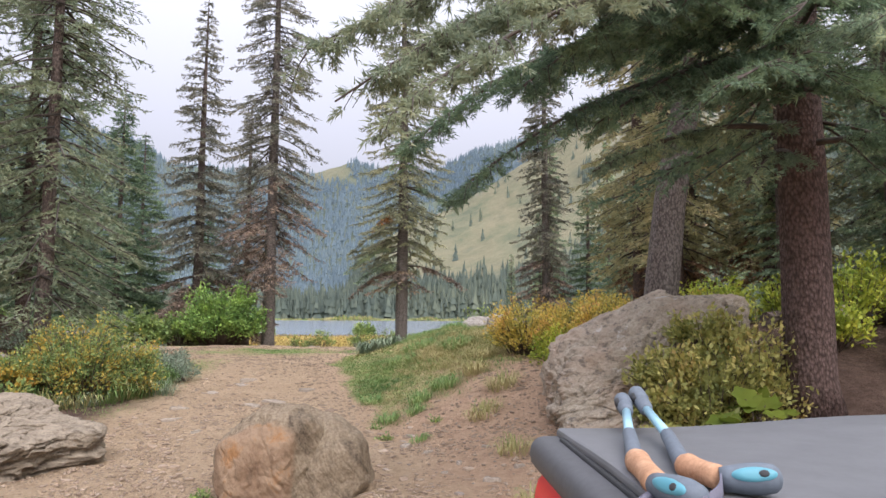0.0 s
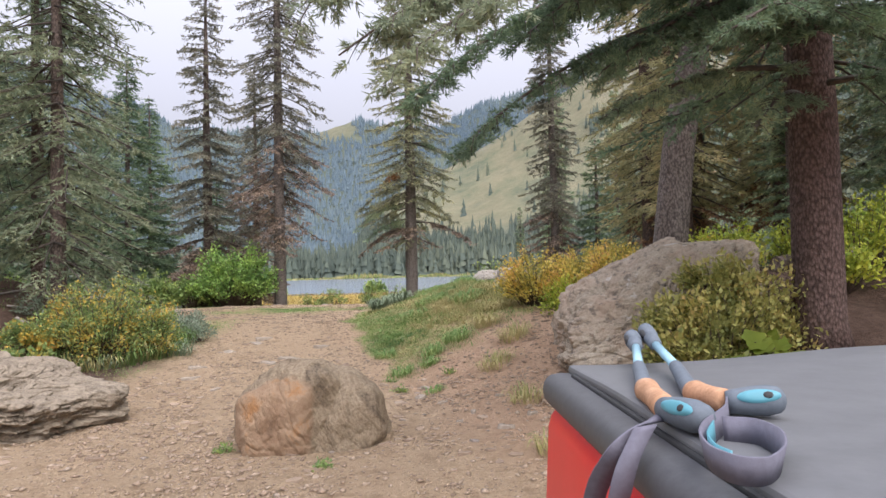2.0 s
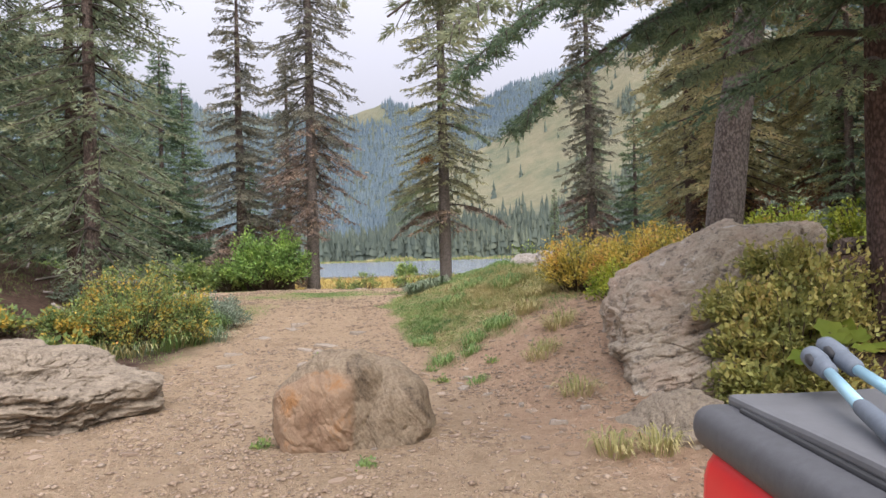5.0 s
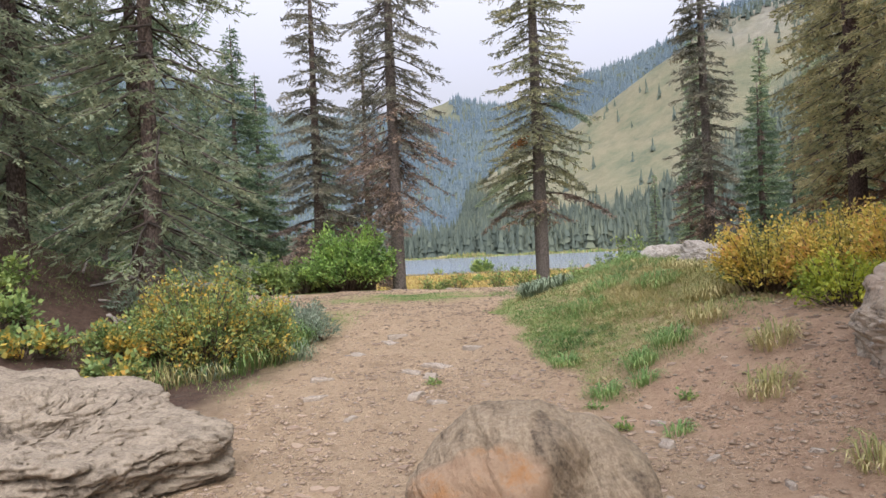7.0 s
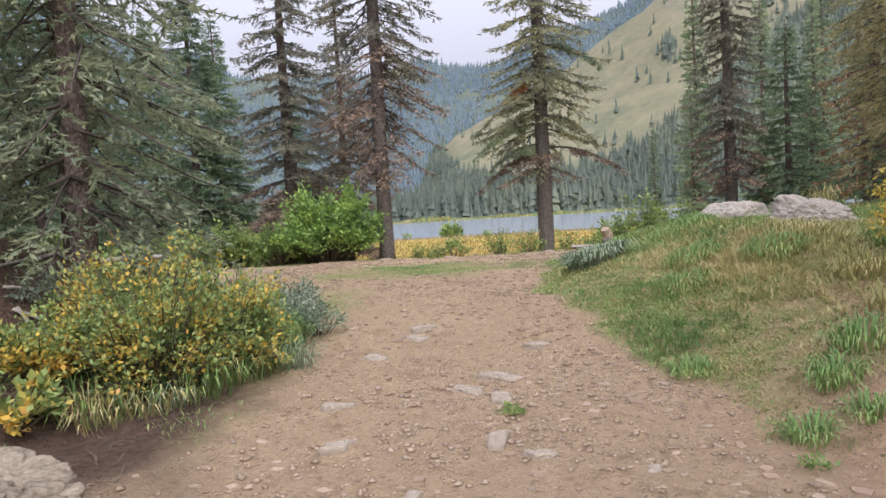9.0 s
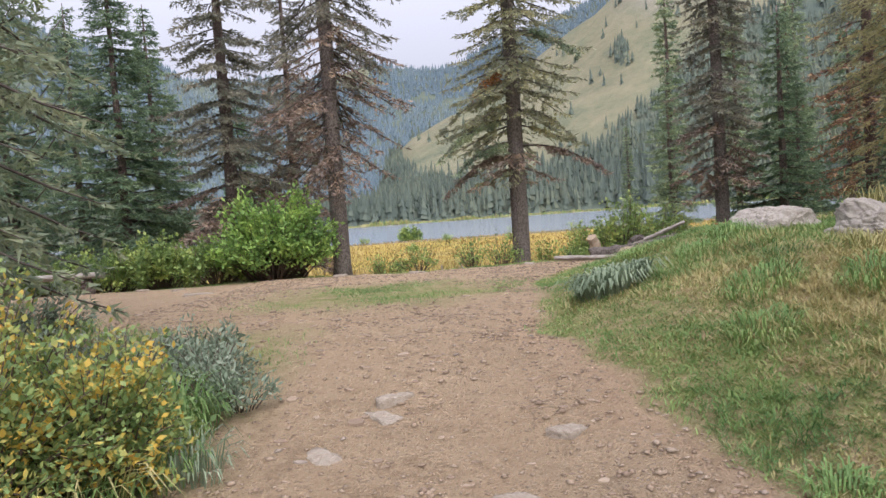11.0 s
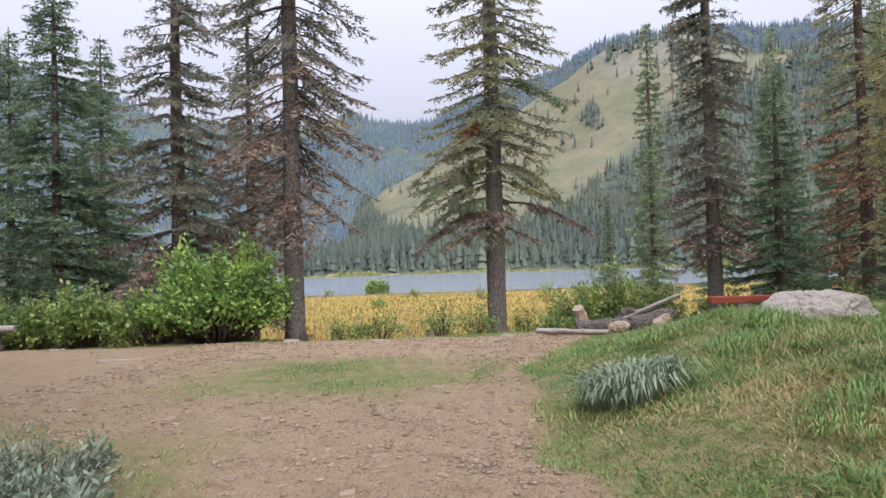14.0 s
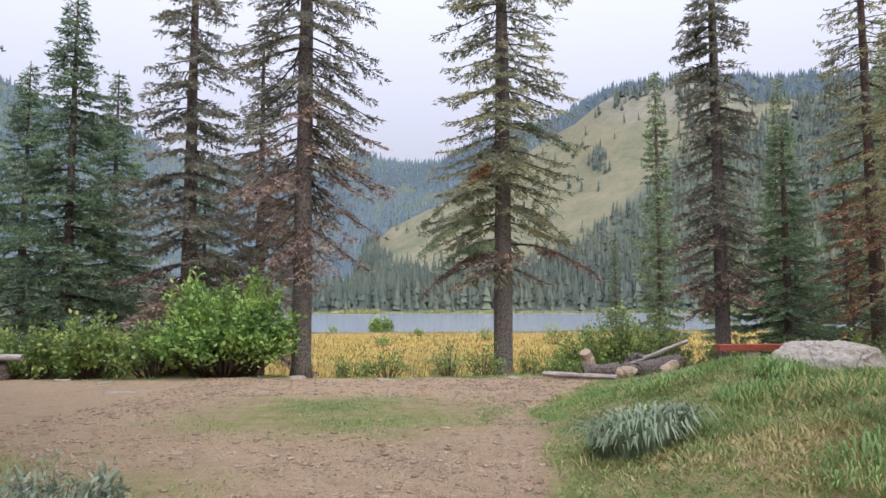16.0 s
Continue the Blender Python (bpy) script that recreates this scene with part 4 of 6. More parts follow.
big = conifer("spruce_tree", 3.71, 6.9, 15, 0.25, 3.0, 3.0, "massive reddish spruce trunk with low spreading boughs", NEEDLE_DARK, 41, 1.3, 0.45, 0, None, 0.12, (0.0, 0.0), BARK_RED, 0.055, 0.42, 0.5, "", None, 6)
BX, BY, BZ = big.location
for i, (ctrl, reach, mat) in enumerate((
        (((3.5, 6.7, 3.9), (1.6, 5.5, 3.75), (0.15, 5.0, 2.45)), 0.75, NEEDLE_DARK),
        (((3.5, 6.7, 4.3), (1.2, 5.3, 4.2), (-0.25, 5.0, 2.75)), 0.80, NEEDLE_DARK),
        (((3.4, 6.6, 4.9), (1.3, 4.2, 4.3), (-0.62, 3.5, 2.6)), 0.70, NEEDLE_SOFT),
        (((3.4, 6.6, 5.0), (1.0, 4.4, 4.1), (-0.15, 3.8, 2.95)), 0.70, NEEDLE_SOFT),
        (((3.4, 6.6, 4.8), (1.0, 4.1, 4.2), (-0.80, 3.7, 2.95)), 0.65, NEEDLE_SOFT),
        (((3.4, 6.6, 4.7), (1.2, 3.9, 3.9), (-0.30, 3.3, 2.50)), 0.60, NEEDLE_SOFT),
        (((3.5, 6.7, 4.5), (1.9, 5.2, 4.4), (0.50, 4.6, 3.05)), 0.80, NEEDLE_DARK),
        (((3.5, 6.7, 4.0), (2.3, 5.6, 3.9), (1.15, 5.1, 2.95)), 0.75, NEEDLE_DARK),
        (((3.5, 6.7, 4.6), (2.0, 6.0, 4.5), (0.75, 5.6, 3.35)), 0.80, NEEDLE),
        (((3.5, 6.6, 3.3), (2.4, 6.0, 3.35), (1.25, 5.7, 2.7)), 0.50, NEEDLE),
        (((3.5, 6.6, 3.6), (2.8, 5.0, 3.7), (1.75, 4.2, 2.95)), 0.75, NEEDLE_DARK),
        (((3.6, 6.5, 3.9), (3.3, 4.9, 3.9), (2.6, 3.6, 3.15)), 0.75, NEEDLE),
        (((3.7, 6.5, 3.7), (3.9, 5.2, 3.6), (3.3, 4.0, 2.75)), 0.45, NEEDLE_DARK),
        (((3.7, 6.6, 3.2), (4.4, 5.8, 3.2), (4.5, 4.9, 2.55)), 0.45, NEEDLE_DARK),
        (((3.5, 6.7, 4.1), (2.2, 5.0, 4.3), (0.9, 4.3, 3.3)), 0.85, NEEDLE_DARK),
        (((3.5, 6.7, 4.6), (2.2, 5.2, 4.6), (0.9, 4.6, 3.7)), 0.80, NEEDLE_DARK),
        (((3.5, 6.7, 5.0), (2.6, 5.0, 4.9), (1.6, 4.2, 3.6)), 0.80, NEEDLE_DARK),
        (((3.6, 6.6, 4.4), (3.2, 5.2, 4.4), (2.3, 4.4, 3.5)), 0.75, NEEDLE_DARK),
        (((3.5, 6.7, 3.1), (3.0, 6.1, 3.1), (2.5, 5.6, 2.55)), 0.40, NEEDLE))):
    bough(big, [np.array(p) - (BX, BY, BZ) for p in ctrl], reach, mat, 60 + i)


# ---- rocks ----
def lattice(p, seed):
    """Smooth value noise at points p, about -1 to 1."""
    q = np.floor(p).astype(np.int64)
    f = p - q
    f = f * f * (3 - 2 * f)
    out = 0.0
    for dx in (0, 1):
        for dy in (0, 1):
            for dz in (0, 1):
                h = (q[:, 0] + dx) * 374761393 + (q[:, 1] + dy) * 668265263 + (q[:, 2] + dz) * 2147483647 + int(seed * 1013) * 144269
                h = (h ^ (h >> 13)) * 1274126177 & 0x7FFFFFFF
                h = (h ^ (h >> 16)) & 0xFFFF
                w = (f[:, 0] if dx else 1 - f[:, 0]) * (f[:, 1] if dy else 1 - f[:, 1]) * (f[:, 2] if dz else 1 - f[:, 2])
                out = out + w * (h / 32767.5 - 1)
    return out


def fractal(p, scale, seed, octaves=5, gain=0.5):
    out, a = 0.0, 1.0
    for k in range(octaves):
        out = out + a * lattice(p * scale * 2.03 ** k + seed * 3.7 + k * 11.3, seed + k)
        a *= gain
    return out


def stone_lump(planes, seed, sharp, rough, strata, axis_n, squash, subdiv, grooves, bed, cracks, layers):
    """Points and faces of one blunted, weathered polyhedron round the origin."""
    bm = bmesh.new()
    bmesh.ops.create_icosphere(bm, subdivisions=subdiv, radius=1)
    d = unit(np.array([v.co for v in bm.verts]))
    faces = [[v.index for v in f.verts] for f in bm.faces]
    bm.free()
    inv = np.zeros(len(d))
    for nx, ny, nz, dist in planes:
        n = np.array([nx, ny, nz]) / np.linalg.norm([nx, ny, nz])
        inv += np.clip(d @ n / dist, 0, None) ** sharp
    r = inv ** (-1 / sharp)
    q = d * r[:, None]
    size = np.median(r)
    disp = rough * size * (fractal(q, 1.3 / size, seed, 6, 0.52) - 0.7 * np.abs(fractal(q, 2.1 / size, seed + 3, 4, 0.5)))
    disp -= 0.012 * size * np.abs(fractal(q, 7.0 / size, seed + 50, 4, 0.6))
    an = np.array(axis_n, float) / np.linalg.norm(axis_n)
    if strata or layers:
        warp = q + 0.06 * size * np.stack([fractal(q, 2.2 / size, seed + s, 3) for s in (21, 22, 23)], 1)
    if strata:
        beds = warp + an[None] * (warp @ an)[:, None] * (squash - 1)
        b = fractal(beds, bed, seed + 5, 6, 0.6)
        ledge = np.tanh(3.5 * b) + 0.35 * b
        thin = -np.clip(1 - np.abs(fractal(beds, bed * 1.9, seed + 9, 3, 0.5)) * 7, 0, 1)
        disp += strata * (ledge + 0.9 * thin)
    if layers:
        for thick, deep in (layers, (layers[0] * 0.37, layers[1] * 0.5)):
            h = (warp @ an) / thick + 0.35 * lattice(q * 2.5 / size, seed + 41)
            k = np.floor(h)
            edge = np.minimum(h - k, 1 - (h - k))
            reach = lattice(np.stack([q[:, 0] * 2.2 / size + k * 7.3, q[:, 1] * 2.2 / size - k * 3.1, k * 5.7], 1), seed + 43)
            disp += deep * (reach - 0.8 * np.exp(-(edge / 0.10) ** 2))
    if cracks:
        c1 = np.abs(fractal(q + 0.15 * size * lattice(q * 3 / size, seed)[:, None], 1.5 / size, seed + 31, 3, 0.45))
        disp -= cracks * np.clip(1 - c1 * 9, 0, 1)
    for gn, gd, gw, deep in grooves:
        gn = np.array(gn) / np.linalg.norm(gn)
        off = q @ gn - gd + 0.10 * size * fractal(q, 2.5 / size, seed + 6, 4)
        disp -= deep * np.exp(-(off / gw) ** 2)
    return q + d * disp[:, None], faces


def stone_block(name, centre, planes, label, material, seed, sharp=16, rough=0.05, strata=0.0, axis_n=(0, 0, 1), squash=5.0, subdiv=5, grooves=(), group="", category="rock", bed=1.6, cracks=0.0, layers=None, lobes=()):
    """A boulder: a blunted polyhedron of the given planes (nx, ny, nz, d), weathered, with ragged beds square to axis_n.
    strata: depth of the beds' ledges; cracks: depth of the net of cracks; grooves: (normal, offset, half width, depth);
    layers: thickness and depth of clean-broken beds; lobes: (offset, planes) of lumps grown onto the first."""
    V, F = stone_lump(planes, seed, sharp, rough, strata, axis_n, squash, subdiv, grooves, bed, cracks, layers)
    for i, (off, more) in enumerate(lobes):
        v, f = stone_lump(more, seed + 2.0 + i, sharp, rough, strata, axis_n, squash, subdiv - 1, (), bed, cracks, layers)
        F = F + [[k + len(V) for k in c] for c in f]
        V = np.concatenate([V, v + np.array(off)])
    ob = new(name, mesh_of(name, V, F, material, True))
    ob.location = centre
    return tagged(ob, label, category, group)


boulder = stone_block("boulder", (-1.38, 6.14, 0.13), [(-0.15, -0.98, 0.08, 0.50), (0.8, -0.55, 0.05, 0.40), (-0.98, 0, 0.12, 0.55), (-0.7, -0.65, 0.15, 0.57), (0, 0, 1, 0.55), (-0.7, 0, 0.7, 0.55), (-0.4, -0.3, 0.85, 0.56), (0.05, -0.7, 0.7, 0.58),
                      (0.55, 0, 0.83, 0.57), (1, 0, 0, 0.50), (0, 1, 0.3, 0.52), (0.0, -0.9, -0.4, 0.50), (-0.85, -0.3, -0.45, 0.52), (0, 0, -1, 0.34)], "rounded tan boulder with a rusty orange face, in the path", ROCK_TAN, 3.0, 18, 0.05, 0.004,
                      (0.83, -0.1, 0.52), 5.0, 7, [((0.9, 0.1, 0.3), 0.02, 0.012, 0.02)], bed=1.5, cracks=0.014,
                      lobes=[((0.40, 0.05, -0.04), [(0.97, 0, 0.2, 0.36), (0.35, -0.92, 0.1, 0.37), (-0.75, -0.6, -0.3, 0.32), (0.66, 0, 0.75, 0.43), (0.3, -0.55, 0.78, 0.44), (0, 1, 0.3, 0.42), (0.8, -0.3, -0.5, 0.36), (-0.6, -0.5, 0.62, 0.34), (-1, 0, 0, 0.4), (0, 0, 1, 0.56), (0, 0, -1, 0.3)]),
                             ((0.20, -0.25, -0.12), [(0.3, -0.95, 0.2, 0.16), (0.6, 0, 0.8, 0.17), (1, 0, 0, 0.22), (-1, 0, 0, 0.25), (-0.5, 0, 0.85, 0.22), (0, 1, 0, 0.2), (0, 0, -1, 0.2)])])
slab = stone_block("rock_slab", (-4.9, 7.1, 0.15), [(0.18, -0.083, 1, 0.40), (0.82, -0.57, -0.25, 1.16), (0.6, 0.8, 0.05, 1.11), (1, 0.1, 0, 1.5), (0.2, -0.95, -0.2, 0.90), (-0.1, 1, 0.1, 0.92), (-1, 0, 0, 2.0), (0, 0, -1, 0.3)],
                   "flat layered grey rock slab beside the path", ROCK_GREY, 5.0, 30, 0.07, 0.038, (0.16, -0.20, 1), 6.0, 8, bed=1.8, cracks=0.03, layers=(0.085, 0.034))
bank_rock = stone_block("bank_rock", (2.3, 7.7, 0.4), [(-0.99, 0.05, 0.03, 1.06), (-0.3, -0.6, 0.74, 0.72), (-0.5, -0.1, 0.86, 1.0), (-0.85, -0.1, 0.5, 1.04), (0.05, -0.15, 0.98, 1.27), (-0.25, -0.95, -0.1, 1.22), (1, -0.3, 0.1, 1.3), (0.5, -0.8, 0.2, 0.80), (0, 1, 0.2, 1.1), (0, 0, -1, 0.8)],
                        "large lichened grey rock outcrop in the bank", ROCK_BANK, 8.0, 30, 0.05, 0.03, (-0.35, 0.1, 0.9), 4.0, 8, bed=1.6, cracks=0.035, layers=(0.34, 0.030))
stone_block("rock", (1.30, 5.9, 0.02), [(-0.55, -0.3, 0.8, 0.13), (-0.3, -0.95, 0.1, 0.34), (1, 0.1, 0.2, 0.42), (-1, 0, 0.3, 0.55), (0, 1, 0.2, 0.4), (0.1, 0, 1, 0.3), (0, 0, -1, 0.3)], "low wedge-shaped grey rock below the bank", ROCK_GREY, 12.0, 24, 0.08, 0.02, (-0.5, -0.2, 0.9), 5.0, 6, bed=2.5, layers=(0.07, 0.022))
stone_block("pale_rock", (1.2, 15.8, gz(1.2, 15.8) - 0.02), [(0, 0, 1, 0.25), (-0.5, -0.3, 0.8, 0.29), (-1, -0.2, 0.3, 0.40), (0, -1, 0.4, 0.36), (1, 0, 0.3, 0.40), (0, 1, 0.3, 0.4), (0, 0, -1, 0.3)], "smooth pale weathered rock in the turf", ROCK_WHITE, 15.0, 10, 0.09, 0.012, (0.2, 0, 1), 4.0, 6, (), "pale rocks", bed=2.0, cracks=0.02)
stone_block("pale_rock", (1.58, 14.1, gz(1.58, 14.1) - 0.03), [(0.2, -0.3, 1, 0.24), (-0.6, -0.6, 0.6, 0.30), (-1, -0.2, 0.3, 0.46), (0.1, -1, 0.4, 0.42), (1, 0, 0.3, 0.46), (0, 1, 0.3, 0.42), (0, 0, -1, 0.3)], "pale cracked rock at the top of the bank", ROCK_WHITE, 17.0, 10, 0.12, 0.03, (0.6, 0.4, 0.6), 3.0, 6, (), "pale rocks", bed=2.2, cracks=0.06)

for i, (x, y, s, high) in enumerate(((-3.2, 12.35, 0.17, 0.06), (-2.05, 11.65, 0.15, 0.04), (-2.42, 10.8, 0.20, 0.06), (-2.68, 10.45, 0.14, 0.05), (-2.42, 10.2, 0.15, 0.06), (-2.45, 9.4, 0.15, 0.05), (-3.45, 9.35, 0.15, 0.045),
                                     (-3.62, 10.1, 0.13, 0.05), (-2.2, 9.15, 0.10, 0.04), (-3.25, 12.05, 0.16, 0.035), (-3.6, 11.55, 0.18, 0.025), (-0.35, 7.75, 0.11, 0.06), (-0.1, 7.45, 0.08, 0.04), (-7.4, 19.9, 0.3, 0.05),
                                     (0.45, 6.2, 0.08, 0.06), (-3.5, 21.7, 0.22, 0.05), (-5.2, 22.3, 0.35, 0.07), (-1.2, 21.9, 0.2, 0.05), (-8.5, 21.6, 0.18, 0.05), (-9.4, 21.9, 0.14, 0.07), (2.35, 5.75, 0.09, 0.08), (2.55, 5.5, 0.10, 0.08), (2.3, 5.45, 0.06, 0.04), (2.05, 5.3, 0.05, 0.04), (0.2, 6.9, 0.06, 0.05), (0.05, 6.6, 0.05, 0.04),
                                     (0.75, 6.6, 0.06, 0.05), (0.5, 7.3, 0.05, 0.04), (-0.3, 8.35, 0.07, 0.05), (2.9, 5.2, 0.12, 0.09), (-2.9, 8.6, 0.09, 0.03), (-1.6, 8.9, 0.08, 0.03))):
    stone_block("flat_stone", (x, y, float(height(x, y)) - high * 0.45), [(0.1 * math.sin(i), 0.1 * math.cos(i), 1, high)] + [(math.cos(a + i), math.sin(a + i), 0.15, s * (0.8 + 0.35 * math.sin(i * 3 + a * 2))) for a in (0, 1.1, 2.3, 3.3, 4.4, 5.3)] + [(0, 0, -1, 0.08)],
                "flat grey stone set in the trodden dirt", STONE, 30.0 + i, 14, 0.10, 0, (0, 0, 1), 1, 4, (), "path stones", "stone")


# ---- gravel ----
def gravel():
    gen = np.random.default_rng(5)
    n = 150000
    x, y = gen.uniform(-7.0, 2.4, n), 4.0 + 18.0 * gen.uniform(0, 1, n) ** 1.35
    c = covers(x, y)
    keep = gen.uniform(size=n) < np.clip(0.85 - c["turf"] * 1.2 - c["litter"] * 0.9, 0.0, 1) * (0.25 + 0.75 * smooth01(-0.4, 0.5, wavy(x, y, 0.9, 3))) * (0.35 + 0.65 * smooth01(-0.3, 0.4, wavy(x, y, 3.7, 1)))
    x, y = x[keep], y[keep]
    n = len(x)
    s = 0.005 + 0.0095 * gen.gamma(0.8, 1.0, n)
    s = np.minimum(s, 0.042)
    z = height(x, y) + s * 0.15
    a = gen.uniform(0, 6.28, n)
    oct_v = np.array([(1, 0, 0.05), (0, 0.8, 0.05), (-1, 0, 0.05), (0, -0.8, 0.05), (0, 0, 0.42), (0, 0, -0.5)], float)
    oct_f = np.array([(0, 1, 4), (1, 2, 4), (2, 3, 4), (3, 0, 4), (1, 0, 5), (2, 1, 5), (3, 2, 5), (0, 3, 5)])
    v = oct_v[None] * s[:, None, None] * gen.uniform(0.65, 1.35, (n, 6, 3))
    ca, sa = np.cos(a)[:, None], np.sin(a)[:, None]
    v = np.stack([v[..., 0] * ca - v[..., 1] * sa + x[:, None], v[..., 0] * sa + v[..., 1] * ca + y[:, None], v[..., 2] + z[:, None]], -1)
    f = (oct_f[None] + np.arange(n)[:, None, None] * 6).reshape(-1, 3)
    me = bpy.data.meshes.new("gravel")
    me.vertices.add(n * 6)
    me.vertices.foreach_set("co", v.astype(np.float32).ravel())
    me.loops.add(f.size)
    me.loops.foreach_set("vertex_index", f.ravel().astype(np.int32))
    me.polygons.add(len(f))
    me.polygons.foreach_set("loop_start", np.arange(0, f.size, 3, dtype=np.int32))
    me.materials.append(GRAVEL)
    me.update(calc_edges=True)
    tagged(new("gravel", me), "loose tan gravel strewn over the dirt path", "gravel", "", "stuff")


gravel()


def flakes():
    """Thin angular plates of stone, tilted a little, half trodden in."""
    gen = np.random.default_rng(15)
    n = 5200
    x, y = gen.uniform(-7.0, 1.6, n), 5.0 + 16.5 * gen.uniform(0, 1, n) ** 1.2
    c = covers(x, y)
    keep = gen.uniform(size=n) < np.clip(0.9 - c["turf"] * 1.3 - c["litter"], 0, 1) * (0.3 + 0.7 * smooth01(-0.3, 0.4, wavy(x, y, 1.3, 6)))
    x, y = x[keep], y[keep]
    n, k = len(x), 6
    s = np.minimum(0.018 + 0.016 * gen.gamma(1.1, 1.0, n), 0.085)
    a = gen.uniform(0, 6.28, n)[:, None] + (np.arange(k)[None] + gen.uniform(-0.3, 0.3, (n, k))) * 2 * np.pi / k
    r = s[:, None] * gen.uniform(0.55, 1.15, (n, k))
    px, py = r * np.cos(a), r * np.sin(a) * gen.uniform(0.5, 0.9, (n, 1))
    tilt = gen.normal(0, 0.10, (n, 2))
    top = (height(x, y) + s * gen.uniform(0.10, 0.24, n))[:, None] + px * tilt[:, :1] + py * tilt[:, 1:]
    rim = np.stack([x[:, None] + px * 0.86, y[:, None] + py * 0.86, top], -1)
    foot = np.stack([x[:, None] + px, y[:, None] + py, top - s[:, None] * 0.5], -1)
    V = np.concatenate([rim, foot], 1).reshape(-1, 3)
    F = []
    for b in range(0, n * 2 * k, 2 * k):
        F.append(tuple(range(b, b + k)))
        F += [(b + j, b + k + j, b + k + (j + 1) % k, b + (j + 1) % k) for j in range(k)]
    tagged(new("stone_flakes", mesh_of("stone_flakes", V, F, GRAVEL)), "flat tan stone flakes trodden into the path", "stones", "", "stuff")


flakes()


# ---- shrubs ----
def shrub(name, x, y, rx, ry, h, leaf_m, label, seed, stems=70, per=30, ll=0.055, lw=0.032, group="", z=None, low=0.15, category="bush", narrow=False, up=0.5):
    gen = np.random.default_rng(seed)
    z = (gz(x, y) if z is None else z) - 0.03
    ob = thing(name, x, y, z, label, category, group)
    curves, P, D = [], [], []
    for _ in range(stems):
        a, f = gen.uniform(0, 6.283), gen.uniform(0.15, 1) ** 0.6
        b = np.array([rx * 0.35 * f * math.cos(a) * gen.uniform(0.2, 1.2), ry * 0.35 * f * math.sin(a) * gen.uniform(0.2, 1.2), 0])
        tip = np.array([rx * f * math.cos(a), ry * f * math.sin(a), h * (low + (1 - low) * math.sqrt(max(0.0, 1 - 0.92 * f * f))) * gen.uniform(0.5, 1.18)])
        mid = (b + tip) / 2 + np.array([0, 0, h * 0.12]) + gen.normal(0, 0.04, 3) * h
        t = np.linspace(0, 1, 6)[:, None]
        C = (1 - t) ** 2 * b + 2 * t * (1 - t) * mid + t * t * tip
        curves.append((C, np.linspace(0.004 + 0.006 * h, 0.002, 6)))
        u = gen.uniform(0.3, 1.0, per) ** 0.8
        p = np.stack([np.interp(u, t[:, 0], C[:, i]) for i in range(3)], 1) + gen.normal(0, 0.045, (per, 3)) * (0.5 + 0.6 * h)
        P.append(p)
        out = unit(tip - b)
        D.append(unit(gen.normal(0, 0.7, (per, 3)) + out * 0.8 + np.array([0, 0, up - 0.5])))
    put("stemwork", mesh_of("stemwork", *tubes(curves, 4), STEM, True), ob)["kind"] = "stuff"
    P, D = np.concatenate(P), np.concatenate(D)
    P[:, 2] = np.maximum(P[:, 2], 0.03)
    n = len(P)
    L = ll * gen.uniform(0.6, 1.35, n)
    upv = unit(gen.normal(0, 0.5, (n, 3)) + [0, 0, 1])
    me = tri_mesh("foliage", leaves(P, D, upv, L, L * (lw / ll) * gen.uniform(0.8, 1.2, n)), leaf_m, 4)
    put("foliage", me, ob)["kind"] = "stuff"
    return ob


Y = "leafy shrub turning yellow and orange beside the path"
for i, (x, y, rx, ry, h, st) in enumerate(((-5.35, 10.75, 0.95, 0.8, 1.25, 170), (-4.85, 11.2, 0.65, 0.7, 1.0, 95), (-6.1, 10.25, 0.6, 0.5, 0.55, 70), (-6.0, 11.4, 0.7, 0.6, 0.75, 80))):
    shrub("shrub", x, y, rx, ry, h, LEAF_MIX, Y, 100 + i, st, 76, 0.043, 0.026, "path shrubs", None, 0.1)
for i, (x, y, rx, ry, h, st) in enumerate(((-6.6, 9.35, 0.45, 0.4, 0.42, 45), (-7.3, 9.6, 0.6, 0.5, 0.5, 55), (-5.75, 9.55, 0.35, 0.3, 0.38, 30), (-7.9, 10.4, 0.6, 0.5, 0.6, 50))):
    shrub("shrub", x, y, rx, ry, h, LEAF_MIX if i in (0, 2) else LEAF_BRUSH, "low ragged shrub with green and yellow leaves", 110 + i, st, 26, 0.07, 0.045, "path shrubs")
for i, (x, y, rx, ry, h, st) in enumerate(((-4.75, 12.75, 0.5, 0.45, 0.42, 60), (-5.4, 12.9, 0.55, 0.5, 0.48, 65), (-5.7, 12.1, 0.5, 0.4, 0.62, 60), (-5.05, 13.4, 0.5, 0.45, 0.40, 60), (-6.3, 12.9, 0.6, 0.5, 0.55, 60), (-4.35, 12.35, 0.28, 0.28, 0.36, 26), (-6.7, 11.6, 0.5, 0.4, 0.5, 40))):
    shrub("sagebrush", x, y, rx, ry, h, LEAF_SAGE, "silvery grey-green sage shrub", 120 + i, st, 26, 0.060, 0.020, "sage shrubs")
shrub("shrub", -6.75, 22.9, 1.5, 1.0, 1.95, LEAF_GREEN, "large bright green leafy bush at the flat's edge", 130, 300, 44, 0.105, 0.06)
